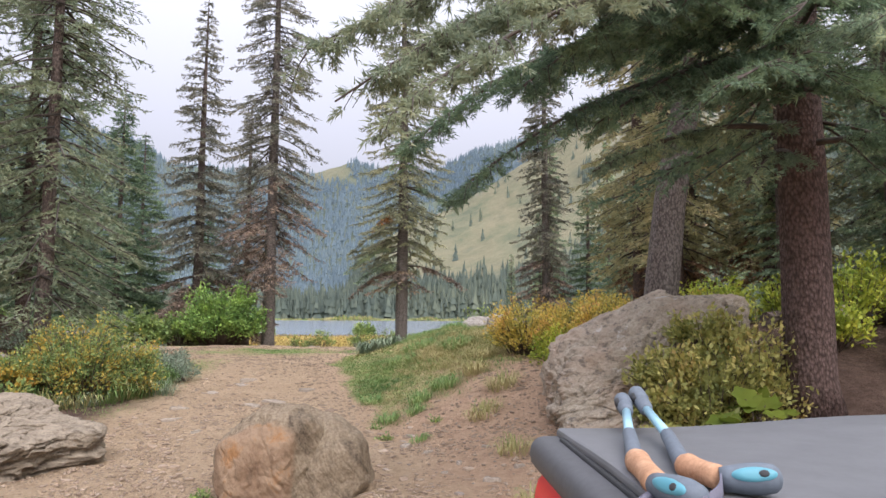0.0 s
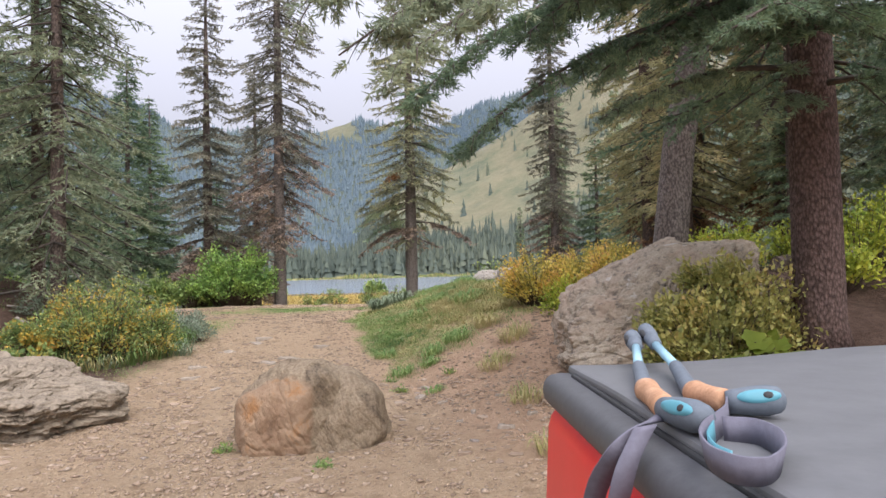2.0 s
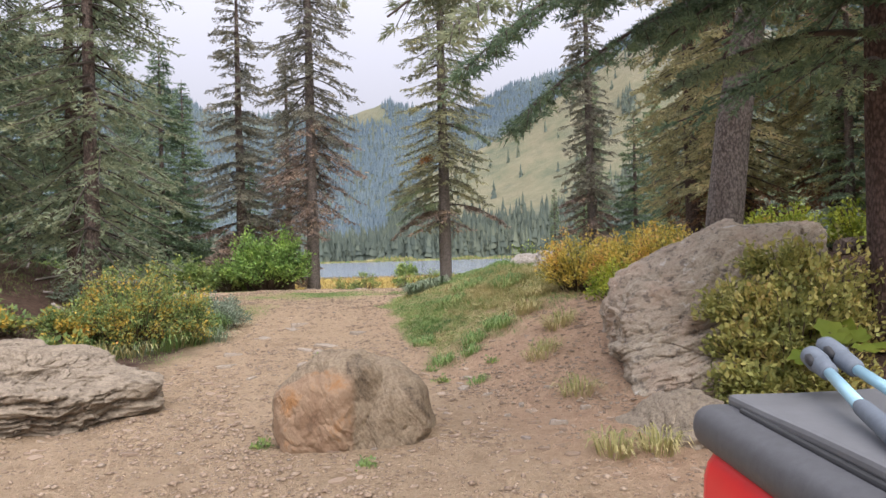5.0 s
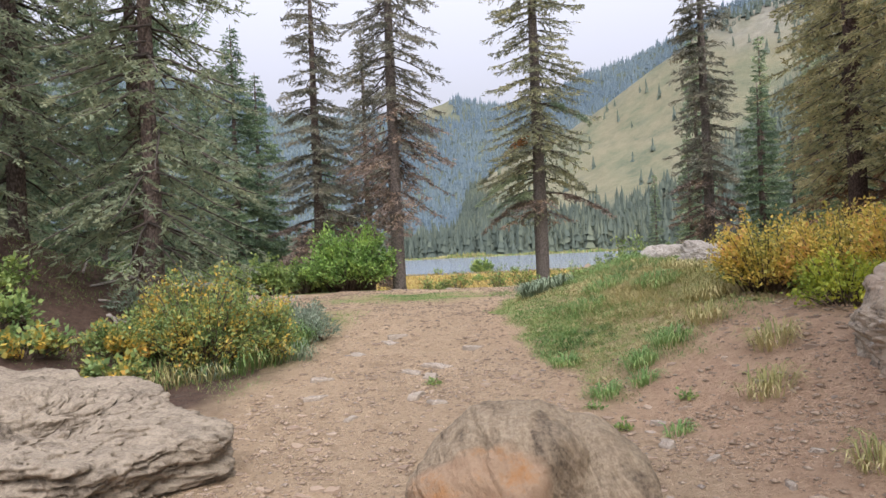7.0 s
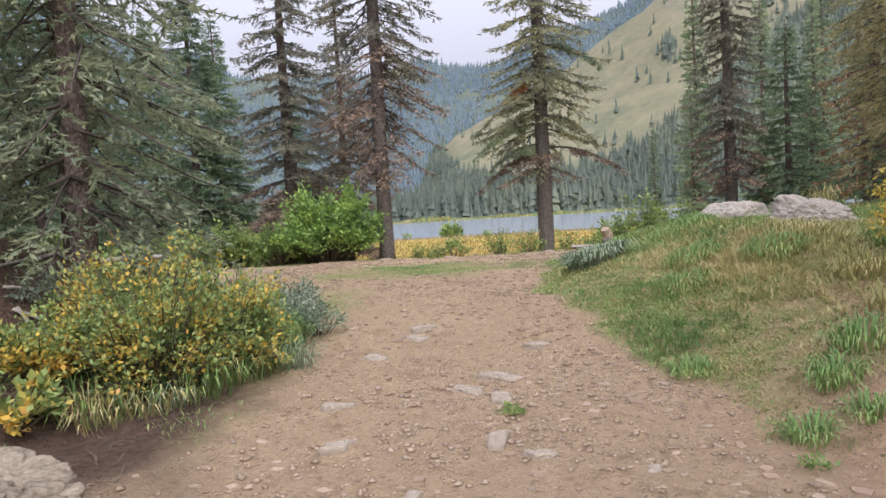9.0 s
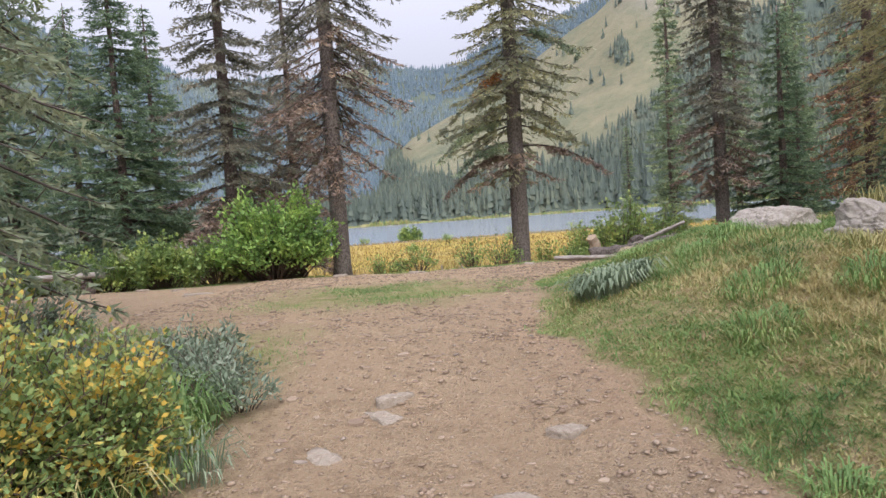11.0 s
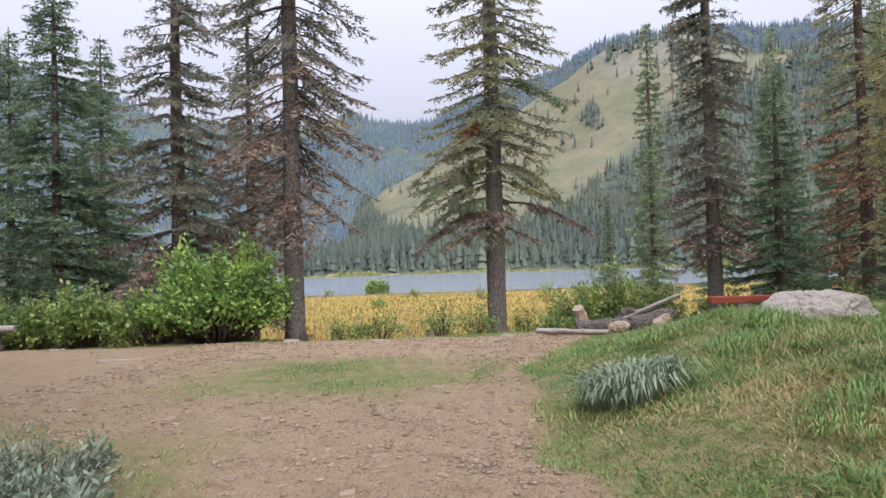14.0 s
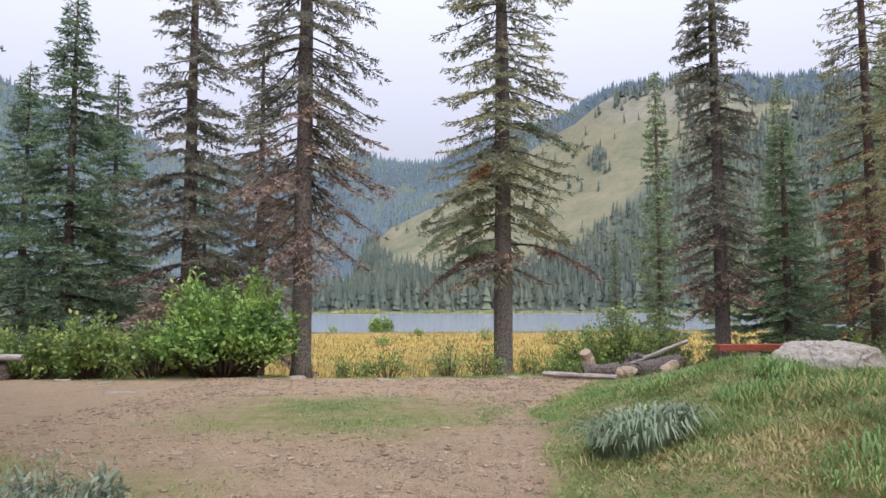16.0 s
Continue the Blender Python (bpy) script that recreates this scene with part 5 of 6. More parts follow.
for i, (x, y, rx, ry, h, st) in enumerate(((-8.2, 23.2, 1.0, 0.8, 1.1, 90), (-9.6, 23.3, 1.0, 0.8, 1.25, 90), (-11.0, 23.8, 1.1, 0.8, 1.3, 90), (-12.6, 24.2, 1.2, 0.9, 1.3, 80), (-7.5, 24.4, 1.0, 0.8, 1.5, 80), (-10.3, 25.3, 1.2, 0.8, 1.5, 70), (-14.2, 22.5, 1.2, 1.0, 1.2, 70))):
    shrub("shrub", x, y, rx, ry, h, LEAF_BRUSH, "green leafy undergrowth below the spruces", 140 + i, st, 34, 0.10, 0.065, "flat-edge undergrowth")
for i, (x, y, rx, ry, h, st) in enumerate(((2.0, 26.6, 1.1, 0.9, 2.2, 110), (3.2, 27.4, 1.2, 0.9, 2.0, 100), (1.2, 27.6, 0.9, 0.8, 1.7, 80), (4.7, 26.0, 0.9, 0.8, 1.3, 70), (5.2, 23.8, 0.8, 0.6, 0.8, 50), (7.6, 25.2, 0.9, 0.8, 1.2, 60), (9.0, 24.4, 1.0, 0.8, 1.4, 60))):
    shrub("shrub", x, y, rx, ry, h, LEAF_BRUSH, "green and yellowing brush below the spruces", 150 + i, st, 34, 0.10, 0.06, "flat-edge undergrowth")
for i, (x, y, rx, ry, h) in enumerate(((-3.6, 23.6, 0.5, 0.4, 0.7), (-2.3, 23.6, 0.5, 0.4, 0.8), (-1.6, 23.9, 0.5, 0.4, 1.0), (-0.5, 24.2, 0.5, 0.4, 0.7), (-4.4, 24.0, 0.5, 0.4, 0.8), (0.2, 23.9, 0.4, 0.3, 0.5))):
    shrub("shrub", x, y, rx, ry, h, LEAF_BRUSH, "small green shrub at the meadow's rim", 160 + i, 30, 16, 0.07, 0.04, "rim shrubs")
G = "golden autumn shrub on the bank"
for i, (x, y, rx, ry, h, st) in enumerate(((1.5, 11.4, 0.7, 0.55, 0.95, 90), (2.2, 11.0, 0.7, 0.6, 0.95, 90), (2.9, 11.3, 0.7, 0.6, 0.9, 80), (2.5, 12.2, 0.8, 0.6, 0.9, 80), (1.9, 10.2, 0.5, 0.45, 0.6, 50), (3.6, 10.1, 0.6, 0.4, 0.7, 50), (2.9, 10.0, 0.55, 0.4, 0.65, 50), (2.6, 10.4, 0.7, 0.5, 1.0, 80))):
    shrub("shrub", x, y, rx, ry, h, LEAF_GOLD if i != 4 else LEAF_LIME, G, 170 + i, int(st * 1.2), 56, 0.048, 0.028, "bank shrubs")
for i, (x, y, rx, ry, h, st) in enumerate(((5.3, 12.8, 0.9, 0.7, 1.0, 80), (5.6, 9.3, 0.8, 0.6, 1.1, 80), (6.5, 9.7, 0.8, 0.6, 1.2, 80), (4.7, 8.2, 0.5, 0.4, 0.7, 50), (6.0, 7.9, 0.7, 0.5, 0.9, 60), (7.4, 8.9, 0.8, 0.6, 1.2, 70), (4.8, 11.6, 0.7, 0.5, 0.8, 60), (6.2, 11.8, 0.7, 0.6, 0.9, 60), (6.6, 8.8, 0.6, 0.5, 0.8, 50), (5.4, 7.4, 0.5, 0.4, 0.6, 40))):
    shrub("shrub", x, y, rx, ry, h, LEAF_LIME, "bright yellow-green shrub under the trees", 180 + i, st, 34, 0.07, 0.04, "bank shrubs")
for i, (x, y, rx, ry, h, st, z) in enumerate(((2.6, 6.7, 0.7, 0.4, 0.95, 80, 0.25), (3.1, 6.9, 0.6, 0.4, 1.15, 80, 0.35), (2.2, 6.42, 0.42, 0.35, 0.5, 50, 0.08), (2.7, 6.25, 0.5, 0.4, 0.5, 50, 0.15), (2.3, 6.95, 0.5, 0.3, 0.45, 40, 0.75), (2.8, 7.15, 0.5, 0.35, 0.4, 45, 1.15), (2.2, 6.7, 0.35, 0.25, 0.5, 40, 0.42), (2.75, 6.85, 0.6, 0.3, 0.75, 70, 0.6))):
    shrub("shrub", x, y, rx, ry, h, LEAF_OLIVE, "small-leaved olive shrub spilling over the rock", 190 + i, st, 46, 0.058, 0.034, "rock shrubs", z)
shrub("shrub", -8.7, 100, 1.7, 1.4, 2.3, LEAF_BRUSH, "round green willow bush by the lake", 200, 90, 30, 0.32, 0.2)
for i, (x, y, s) in enumerate(((-14, 93, 0.7), (-3.5, 80, 0.6), (2.5, 70, 0.9), (7, 62, 1.1), (10, 66, 1.0), (-19, 86, 0.8), (-6, 60, 0.5), (13, 74, 1.2))):
    shrub("shrub", x, y, 0.8 * s + 0.2, 0.7, 1.5 * s, LEAF_BRUSH, "scattered green willow in the meadow", 201 + i, 26, 15, 0.16, 0.07, "meadow willows")


def broad_plant(x, y, z, seed):
    """Large rounded leaves on short stalks."""
    gen = np.random.default_rng(seed)
    ob = thing("broadleaf_plant", x, y, z, "low plant with broad lime-yellow leaves", "plant", "broadleaf plants")
    for i in range(7):
        a, r = gen.uniform(0, 6.28), gen.uniform(0.12, 0.3)
        c = np.array([r * math.cos(a), r * math.sin(a), gen.uniform(0.12, 0.32)])
        stalk = put("stalk", mesh_of("stalk", *tubes([(np.stack([[0, 0, 0], c * 0.6 + [0, 0, 0.05], c]), (0.006, 0.005, 0.004))], 5), STEM, True), ob)
        k = 14
        ang = np.linspace(0, 2 * np.pi, k, endpoint=False)
        R = gen.uniform(0.10, 0.16)
        rr = R * (1 + 0.12 * np.sin(ang * 5)) * (1 - 0.35 * np.exp(-((ang - np.pi) / 0.4) ** 2))
        tilt = gen.normal(0, 0.35, 2)
        rim_v = np.stack([rr * np.cos(ang), rr * np.sin(ang), 0.25 * rr * np.abs(np.sin(ang * 2.5)) + tilt[0] * rr * np.cos(ang) + tilt[1] * rr * np.sin(ang)], 1) + c
        V = np.concatenate([[c - [0, 0, 0.012]], rim_v])
        put("leaf", mesh_of("leaf", V, [(0, 1 + j, 1 + (j + 1) % k) for j in range(k)], LEAF_BIG, True), ob)


broad_plant(2.75, 6.1, 0.42, 1)
broad_plant(3.0, 6.35, 0.45, 2)
broad_plant(5.2, 7.0, gz(5.2, 7.0), 3)


# ---- grass ----
def blades(x, y, z, length, width, lean, gen):
    n = len(x)
    p = np.stack([x, y, z], 1)
    a = gen.uniform(0, 6.283, n)
    d = np.stack([np.cos(a) * lean, np.sin(a) * lean, np.ones(n)], 1)
    d = unit(d)
    s = np.stack([-np.sin(a), np.cos(a), np.zeros(n)], 1) * (width * 0.5)[:, None]
    L = length[:, None]
    mid = p + d * L * 0.5
    tip = p + d * L * np.array([1.25, 1.25, 0.92])
    return np.stack([p, mid + s, tip, mid - s], 1).reshape(-1, 3)


def turf():
    gen = np.random.default_rng(9)
    n = 330000
    x, y = gen.uniform(-2.2, 5.5, n), 8.4 + 15 * gen.uniform(0, 1, n) ** 1.3
    c = covers(x, y)["turf"]
    keep = gen.uniform(size=n) < c ** 1.3 * (0.25 + 0.75 * smooth01(-0.5, 0.3, wavy(x, y, 1.5, 2.0)))
    keep &= (np.hypot((x - 3.0) / 1.8, (y - 8.4) / 1.4) > 1)
    x, y = x[keep], y[keep]
    n = len(x)
    dry = wavy(x, y, 0.8, 5.0) + 0.3 * wavy(x, y, 3.0, 1.0) + 0.85 * smooth01(-0.3, 1.4, x - edge_x(y) - 0.6) * (1 - 0.55 * smooth01(12, 14, y)) - 0.25 * smooth01(13.5, 15.5, y) + gen.normal(0, 0.25, n) > 0.5
    lush = 0.6 + 0.7 * smooth01(-0.3, 0.7, wavy(x, y, 1.3, 7.0)) + 0.5 * smooth01(0.5, 1.8, x - edge_x(y))
    L = 0.05 * lush * gen.uniform(0.5, 1.6, n)
    for name, sel, mat, lab in (("grass", ~dry, GRASS, "short green grass on the mound"), ("dry_grass", dry, GRASS_DRY, "matted straw-yellow grass on the bank")):
        xs, ys = x[sel], y[sel]
        me = tri_mesh(name, blades(xs, ys, height(xs, ys) - 0.01, L[sel] * (1.35 if name == "dry_grass" else 1.0), gen.uniform(0.006, 0.013, sel.sum()), gen.uniform(0.2, 1.5, sel.sum()), gen), mat, 4)
        tagged(new(name, me), lab, "grass", "", "stuff")
    # leaning clumps, longer on top of the mound
    n = 9000
    x, y = gen.uniform(-2.0, 4.5, n), 8.8 + 13 * gen.uniform(0, 1, n) ** 1.3
    c = covers(x, y)["turf"]
    s = x - edge_x(y)
    keep = (gen.uniform(size=n) < c ** 1.5 * (0.35 + 0.65 * smooth01(-0.4, 0.4, wavy(x, y, 2.1, 4.0)))) & (np.hypot((x - 2.3) / 1.6, (y - 7.7) / 1.4) > 1)
    x, y, s = x[keep], y[keep], s[keep]
    tall = (0.045 + 0.075 * smooth01(-0.2, 0.8, wavy(x, y, 1.2, 9.0)) + 0.05 * smooth01(0.3, 1.6, s)) * gen.uniform(0.7, 1.3, len(x))
    straw = wavy(x, y, 0.9, 5.0) + 0.9 * smooth01(0.5, 1.9, s) * (1 - 0.7 * smooth01(12, 14, y)) + gen.normal(0, 0.3, len(x)) > 0.45
    for name, sel, mat, lab in (("grass_clumps", ~straw, GRASS_LUSH, "leaning clumps of deep green grass on the mound"), ("straw_clumps", straw, GRASS_DRY, "leaning clumps of straw-coloured grass on the bank")):
        k = 26
        bx = np.repeat(x[sel], k)
        by, L = np.repeat(y[sel], k), np.repeat(tall[sel], k) * gen.uniform(0.5, 1.25, sel.sum() * k)
        a, rr = gen.uniform(0, 6.283, len(bx)), gen.uniform(0, 1, len(bx)) ** 0.6 * 0.075
        bx, by = bx + rr * np.cos(a), by + rr * np.sin(a)
        me = tri_mesh(name, blades(bx, by, height(bx, by) - 0.01, L, gen.uniform(0.004, 0.009, len(bx)), gen.uniform(0.5, 2.6, len(bx)), gen), mat, 4)
        tagged(new(name, me), lab, "grass", "", "stuff")
    # thin turf on the trodden flat and along the left edge
    n = 150000
    x, y = gen.uniform(-10, -1.0, n), gen.uniform(9, 23.6, n)
    c = covers(x, y)["turf"]
    keep = gen.uniform(size=n) < c * 0.85 * (x < edge_x(y) - 0.1) * smooth01(-0.4, 0.5, wavy(x, y, 1.6, 3.0))
    x, y = x[keep], y[keep]
    n = len(x)
    me = tri_mesh("thin_grass", blades(x, y, height(x, y) - 0.005, gen.uniform(0.02, 0.075, n), gen.uniform(0.005, 0.011, n), gen.uniform(0.3, 1.3, n), gen), GRASS, 4)
    tagged(new("thin_grass", me), "thin worn grass on the trodden flat", "grass", "", "stuff")
    # the meadow
    n = 55000
    y = 24.5 + 72 * gen.uniform(0, 1, n) ** 1.7
    x = -3 + (y - 5) * gen.uniform(-0.75, 0.75, n)
    n = len(x)
    L = gen.uniform(0.15, 0.42, n)
    me = tri_mesh("meadow", blades(x, y, height(x, y) - 0.02, L, gen.uniform(0.02, 0.05, n) * (0.5 + y / 60), gen.uniform(0.1, 0.8, n), gen), GRASS_MEADOW, 4)
    tagged(new("meadow", me), "golden sedge meadow before the lake", "meadow grass", "", "stuff")
    # small weeds and litter twigs on the slope under the spruces
    n = 5200
    x, y = np.where(gen.uniform(size=n) < 0.55, gen.uniform(-9.5, -4.6, n), gen.uniform(1.5, 7, n)), gen.uniform(7.5, 15, n)
    c = covers(x, y)["litter"]
    keep = gen.uniform(size=n) < c
    x, y = x[keep], y[keep]
    n = len(x)
    me = tri_mesh("twig_litter", blades(x, y, height(x, y) + 0.004, gen.uniform(0.05, 0.28, n), gen.uniform(0.006, 0.014, n), gen.uniform(3.0, 9.0, n), gen), STEM, 4)
    tagged(new("twig_litter", me), "dead twigs strewn over reddish needle litter", "litter", "", "stuff")


turf()


def tuft(name, x, y, r, length, count, mat, label, seed, width=0.012, group="grass tufts", sprawl=1.1):
    gen = np.random.default_rng(seed)
    z = gz(x, y)
    a, rr = gen.uniform(0, 6.283, count), r * np.sqrt(gen.uniform(0, 1, count))
    px, py = rr * np.cos(a), rr * np.sin(a)
    p = np.stack([px, py, height(px + x, py + y) - z - 0.01], 1)
    b = a + gen.normal(0, 0.6, count)
    L = length * gen.uniform(0.55, 1.2, count)
    out = np.stack([np.cos(b), np.sin(b), np.zeros(count)], 1) * (L * sprawl * (0.25 + 0.75 * rr / r) * gen.uniform(0.4, 1.0, count))[:, None]
    s = np.stack([-np.sin(b), np.cos(b), np.zeros(count)], 1) * width * 0.5
    m1 = p + out * 0.35 + np.array([0, 0, 1.0]) * (L * 0.62)[:, None]
    m2 = p + out * 0.75 + np.array([0, 0, 1.0]) * (L * 0.68)[:, None]
    tip = p + out * 1.1 + np.array([0, 0, 1.0]) * (L * 0.38)[:, None]
    V = np.stack([p - s, p + s, m1 + s, m1 - s, m2 + s, m2 - s, tip], 1).reshape(-1, 3)
    F = []
    for i in range(count):
        k = i * 7
        F += [(k, k + 1, k + 2, k + 3), (k + 3, k + 2, k + 4, k + 5), (k + 5, k + 4, k + 6)]
    ob = new(name, mesh_of(name, V, F, mat, True))
    ob.location = (x, y, z)
    return tagged(ob, label, "grass tuft", group)


tuft("grass_tuft", -1.12, 14.5, 0.34, 0.33, 520, GRASS_SAGE, "large drooping blue-green grass tuft on the mound", 1, 0.018, "", 1.0)
for i, (x, y, r, L, c, m) in enumerate(((-0.62, 9.3, 0.13, 0.16, 110, GRASS), (-0.2, 9.85, 0.16, 0.20, 150, GRASS), (-0.25, 9.35, 0.12, 0.15, 90, GRASS), (0.15, 10.2, 0.2, 0.22, 170, GRASS), (-0.95, 10.6, 0.18, 0.14, 140, GRASS),
                                        (0.6, 10.6, 0.2, 0.25, 150, GRASS_DRY), (-0.2, 8.1, 0.1, 0.1, 60, GRASS), (0.55, 8.4, 0.2, 0.2, 120, GRASS_DRY), (0.9, 9.3, 0.2, 0.25, 140, GRASS_DRY), (-4.35, 11.35, 0.22, 0.3, 110, GRASS_SAGE),
                                        (-4.75, 11.0, 0.3, 0.3, 90, GRASS_LUSH), (-5.15, 10.45, 0.35, 0.3, 80, GRASS_SAGE), (-4.6, 11.95, 0.22, 0.34, 140, GRASS_LUSH), (-4.8, 12.1, 0.25, 0.42, 180, GRASS_LUSH), (-5.4, 10.0, 0.3, 0.28, 70, GRASS_DRY),
                                        (-7.0, 14.6, 0.4, 0.22, 260, GRASS), (-4.9, 10.6, 0.35, 0.40, 110, GRASS_LUSH), (-5.15, 10.25, 0.35, 0.30, 80, GRASS_DRY), (-4.65, 11.3, 0.35, 0.36, 110, GRASS_LUSH), (-5.6, 10.05, 0.35, 0.26, 80, GRASS_LUSH), (-4.75, 10.9, 0.25, 0.42, 50, GRASS_DRY), (0.75, 5.45, 0.12, 0.2, 90, GRASS_DRY), (1.1, 5.5, 0.12, 0.22, 90, GRASS_DRY), (2.7, 16.4, 0.12, 0.55, 70, GRASS_DRY), (0.75, 7.0, 0.15, 0.22, 80, GRASS_DRY),
                                        (0.4, 12.4, 0.3, 0.18, 260, GRASS), (0.9, 13.2, 0.3, 0.2, 240, GRASS_DRY), (-0.2, 13.0, 0.3, 0.16, 260, GRASS), (0.5, 15.4, 0.25, 0.2, 240, GRASS), (0.0, 15.0, 0.3, 0.16, 240, GRASS),
                                        (-0.55, 12.3, 0.25, 0.15, 200, GRASS), (1.4, 12.0, 0.25, 0.28, 180, GRASS), (-0.3, 16.4, 0.3, 0.15, 220, GRASS), (0.8, 11.4, 0.25, 0.22, 200, GRASS_DRY))):
    tuft("grass_tuft", x, y, r, L, c, m, {"grass_green": "green grass tuft", "grass_deep_green": "deep green grass tuft", "grass_dry": "dry straw-coloured grass tuft"}.get(m.name, "grey-green grass tuft") + " rooted in the dirt", 300 + i, 0.010)
for i, (x, y) in enumerate(((-2.35, 9.95), (-1.05, 5.32), (-1.98, 5.9), (-0.6, 8.3), (-0.75, 8.9), (0.0, 8.7))):
    shrub("weed", x, y, 0.09, 0.08, 0.07, LEAF_BRUSH, "tiny green weed sprouting from the dirt", 320 + i, 12, 9, 0.035, 0.022, "path weeds", None, 0.2, "weed")


# ---- logs, bench and driftwood at the edge of the flat ----
def log(name, a, b, r, label, material=DEADWOOD, group="logs", flat=1.0, seed=0, category="log"):
    gen = np.random.default_rng(seed)
    a, b = np.array(a, float), np.array(b, float)
    t = np.linspace(0, 1, 9)
    P = (b - a)[None] * t[:, None] + gen.normal(0, r * 0.10, (9, 3))
    V, F = tubes([(P, r * (1 - 0.15 * t) * gen.uniform(0.93, 1.07, 9))], 12)
    V += gen.normal(0, r * 0.05, V.shape)
    V[:, 2] *= flat
    ob = new(name, mesh_of(name, V, F, material, False))
    ob.location = a
    return tagged(ob, label, category, group)


z0 = gz(0, 21.8)
log("log", (-0.62, 21.95, z0 + 0.08), (0.62, 21.45, z0 + 0.05), 0.085, "weathered split log lying on the dirt", seed=1, flat=0.6)
log("log", (0.15, 22.05, z0 + 0.09), (1.2, 21.75, z0 + 0.16), 0.15, "weathered grey log in a heap", seed=2, material=BARK_GREY)
log("log", (1.0, 21.8, z0 + 0.12), (2.0, 22.1, z0 + 0.28), 0.17, "thick weathered grey log in a heap", seed=3, material=BARK_GREY)
log("log", (0.9, 22.2, z0 + 0.16), (2.35, 22.7, z0 + 0.62), 0.045, "thin pale pole leaning on the log heap", seed=4)
log("log", (1.25, 22.45, z0 + 0.05), (1.25, 22.45, z0 + 0.36), 0.20, "cut grey tree stump behind the log heap", seed=5, material=BARK_GREY)
log("log", (0.35, 22.2, z0 + 0.05), (0.22, 22.15, z0 + 0.46), 0.12, "upright split log chunk with pale cut face", CUTWOOD, seed=6)
log("log", (0.75, 21.7, z0 + 0.10), (0.95, 21.6, z0 + 0.15), 0.13, "short sawn log round with pale end", CUTWOOD, seed=7)
log("log", (1.5, 21.55, z0 + 0.12), (1.75, 21.75, z0 + 0.25), 0.12, "short sawn brown log chunk", CUTWOOD, seed=8)
log("log", (-13.2, 22.7, gz(-12, 22.8) + 0.42), (-10.7, 22.9, gz(-10.8, 22.9) + 0.42), 0.11, "long weathered log resting on rounds as a seat", seed=9, flat=0.75, category="log bench")
log("log", (-11.1, 22.9, gz(-11.1, 22.9) - 0.02), (-11.1, 22.9, gz(-11.1, 22.9) + 0.34), 0.15, "brown log round under the log seat", BARK, seed=10)
log("log", (-12.8, 22.75, gz(-12.8, 22.75) - 0.02), (-12.8, 22.75, gz(-12.8, 22.75) + 0.34), 0.15, "brown log round under the log seat", BARK, seed=11)
log("log", (5.0, 8.6, gz(5, 8.6) + 0.05), (5.3, 8.9, gz(5.3, 8.9) + 0.3), 0.10, "broken grey stump root on the forest floor", BARK_GREY, seed=12)
log("log", (4.6, 9.6, gz(4.6, 9.6) + 0.1), (6.9, 10.9, gz(6.9, 10.9) + 0.2), 0.11, "fallen brown log behind the bank rock", BARK, seed=13)
for i in range(9):
    a = 0.7 * i
    cx, cy = -6.9 - 0.35 * (i % 4), 11.2 + 0.55 * (i % 5) - 0.2 * i
    log("fallen_branch", (cx, cy, gz(cx, cy) + 0.03), (cx + 0.8 * math.cos(a), cy + 0.8 * math.sin(a), gz(cx + 0.8 * math.cos(a), cy + 0.8 * math.sin(a)) + 0.05), 0.018, "dead grey branch on the needle litter", seed=40 + i, group="fallen branches", category="branch")


def brush_pile(x, y, seed):
    gen = np.random.default_rng(seed)
    curves = []
    for _ in range(70):
        c = np.array([gen.normal(0, 0.5), gen.normal(0, 0.35), abs(gen.normal(0, 0.16)) + 0.04])
        d = unit(np.array([gen.normal(), gen.normal(), gen.normal(0, 0.25)])) * gen.uniform(0.2, 0.65)
        curves.append((np.stack([c - d, c + gen.normal(0, 0.03, 3), c + d]), (0.025, 0.02, 0.012)))
    V, F = tubes(curves, 5)
    V[:, 2] = np.maximum(V[:, 2], -0.02)
    ob = new("brush_pile", mesh_of("brush_pile", V, F, DEADWOOD))
    ob.location = (x, y, gz(x, y))
    tagged(ob, "heap of bleached grey driftwood sticks in the meadow", "brush pile", "", "stuff")


brush_pile(0.55, 27.4, 3)
brush_pile(1.1, 27.9, 4)
brush_pile(-2.5, 26.2, 5)


def box(w, d, h, bevel=0.01, segs=2):
    bm = bmesh.new()
    bmesh.ops.create_cube(bm, size=1)
    bmesh.ops.scale(bm, vec=(w, d, h), verts=bm.verts)
    if bevel:
        bmesh.ops.bevel(bm, geom=list(bm.edges), offset=bevel, segments=segs, profile=0.5, affect="EDGES")
    return bm


def bench():
    ob = thing("bench", 3.4, 23.75, gz(3.6, 23.75), "low bench with a faded red painted plank", "bench", "", "", 0)
    top = 0.89 - ob.location.z
    bm = box(3.1, 0.26, 0.14, 0.012)
    bmesh.ops.translate(bm, verts=bm.verts, vec=(1.55, 0, top - 0.07))
    part("seat_plank", bm, RED_PAINT, ob, "faded red painted plank")
    for x in (0.72, 2.5):
        bm = box(0.30, 0.22, top - 0.14 + 0.05, 0.015)
        bmesh.ops.translate(bm, verts=bm.verts, vec=(x, 0.0, (top - 0.14 - 0.05) / 2))
        part("support", bm, DEADWOOD, ob, "grey timber block support")


bench()


# ---- the pickup with its covered bed ----
def moved(bm, x, y, z):
    bmesh.ops.translate(bm, verts=bm.verts, vec=(x, y, z))
    for v in bm.verts:
        if v.co.y > -0.5:
            v.co.y += 0.17 * max(0.0, v.co.x - 0.1) * min(1.0, (v.co.y + 0.5) / 0.4)
    return bm


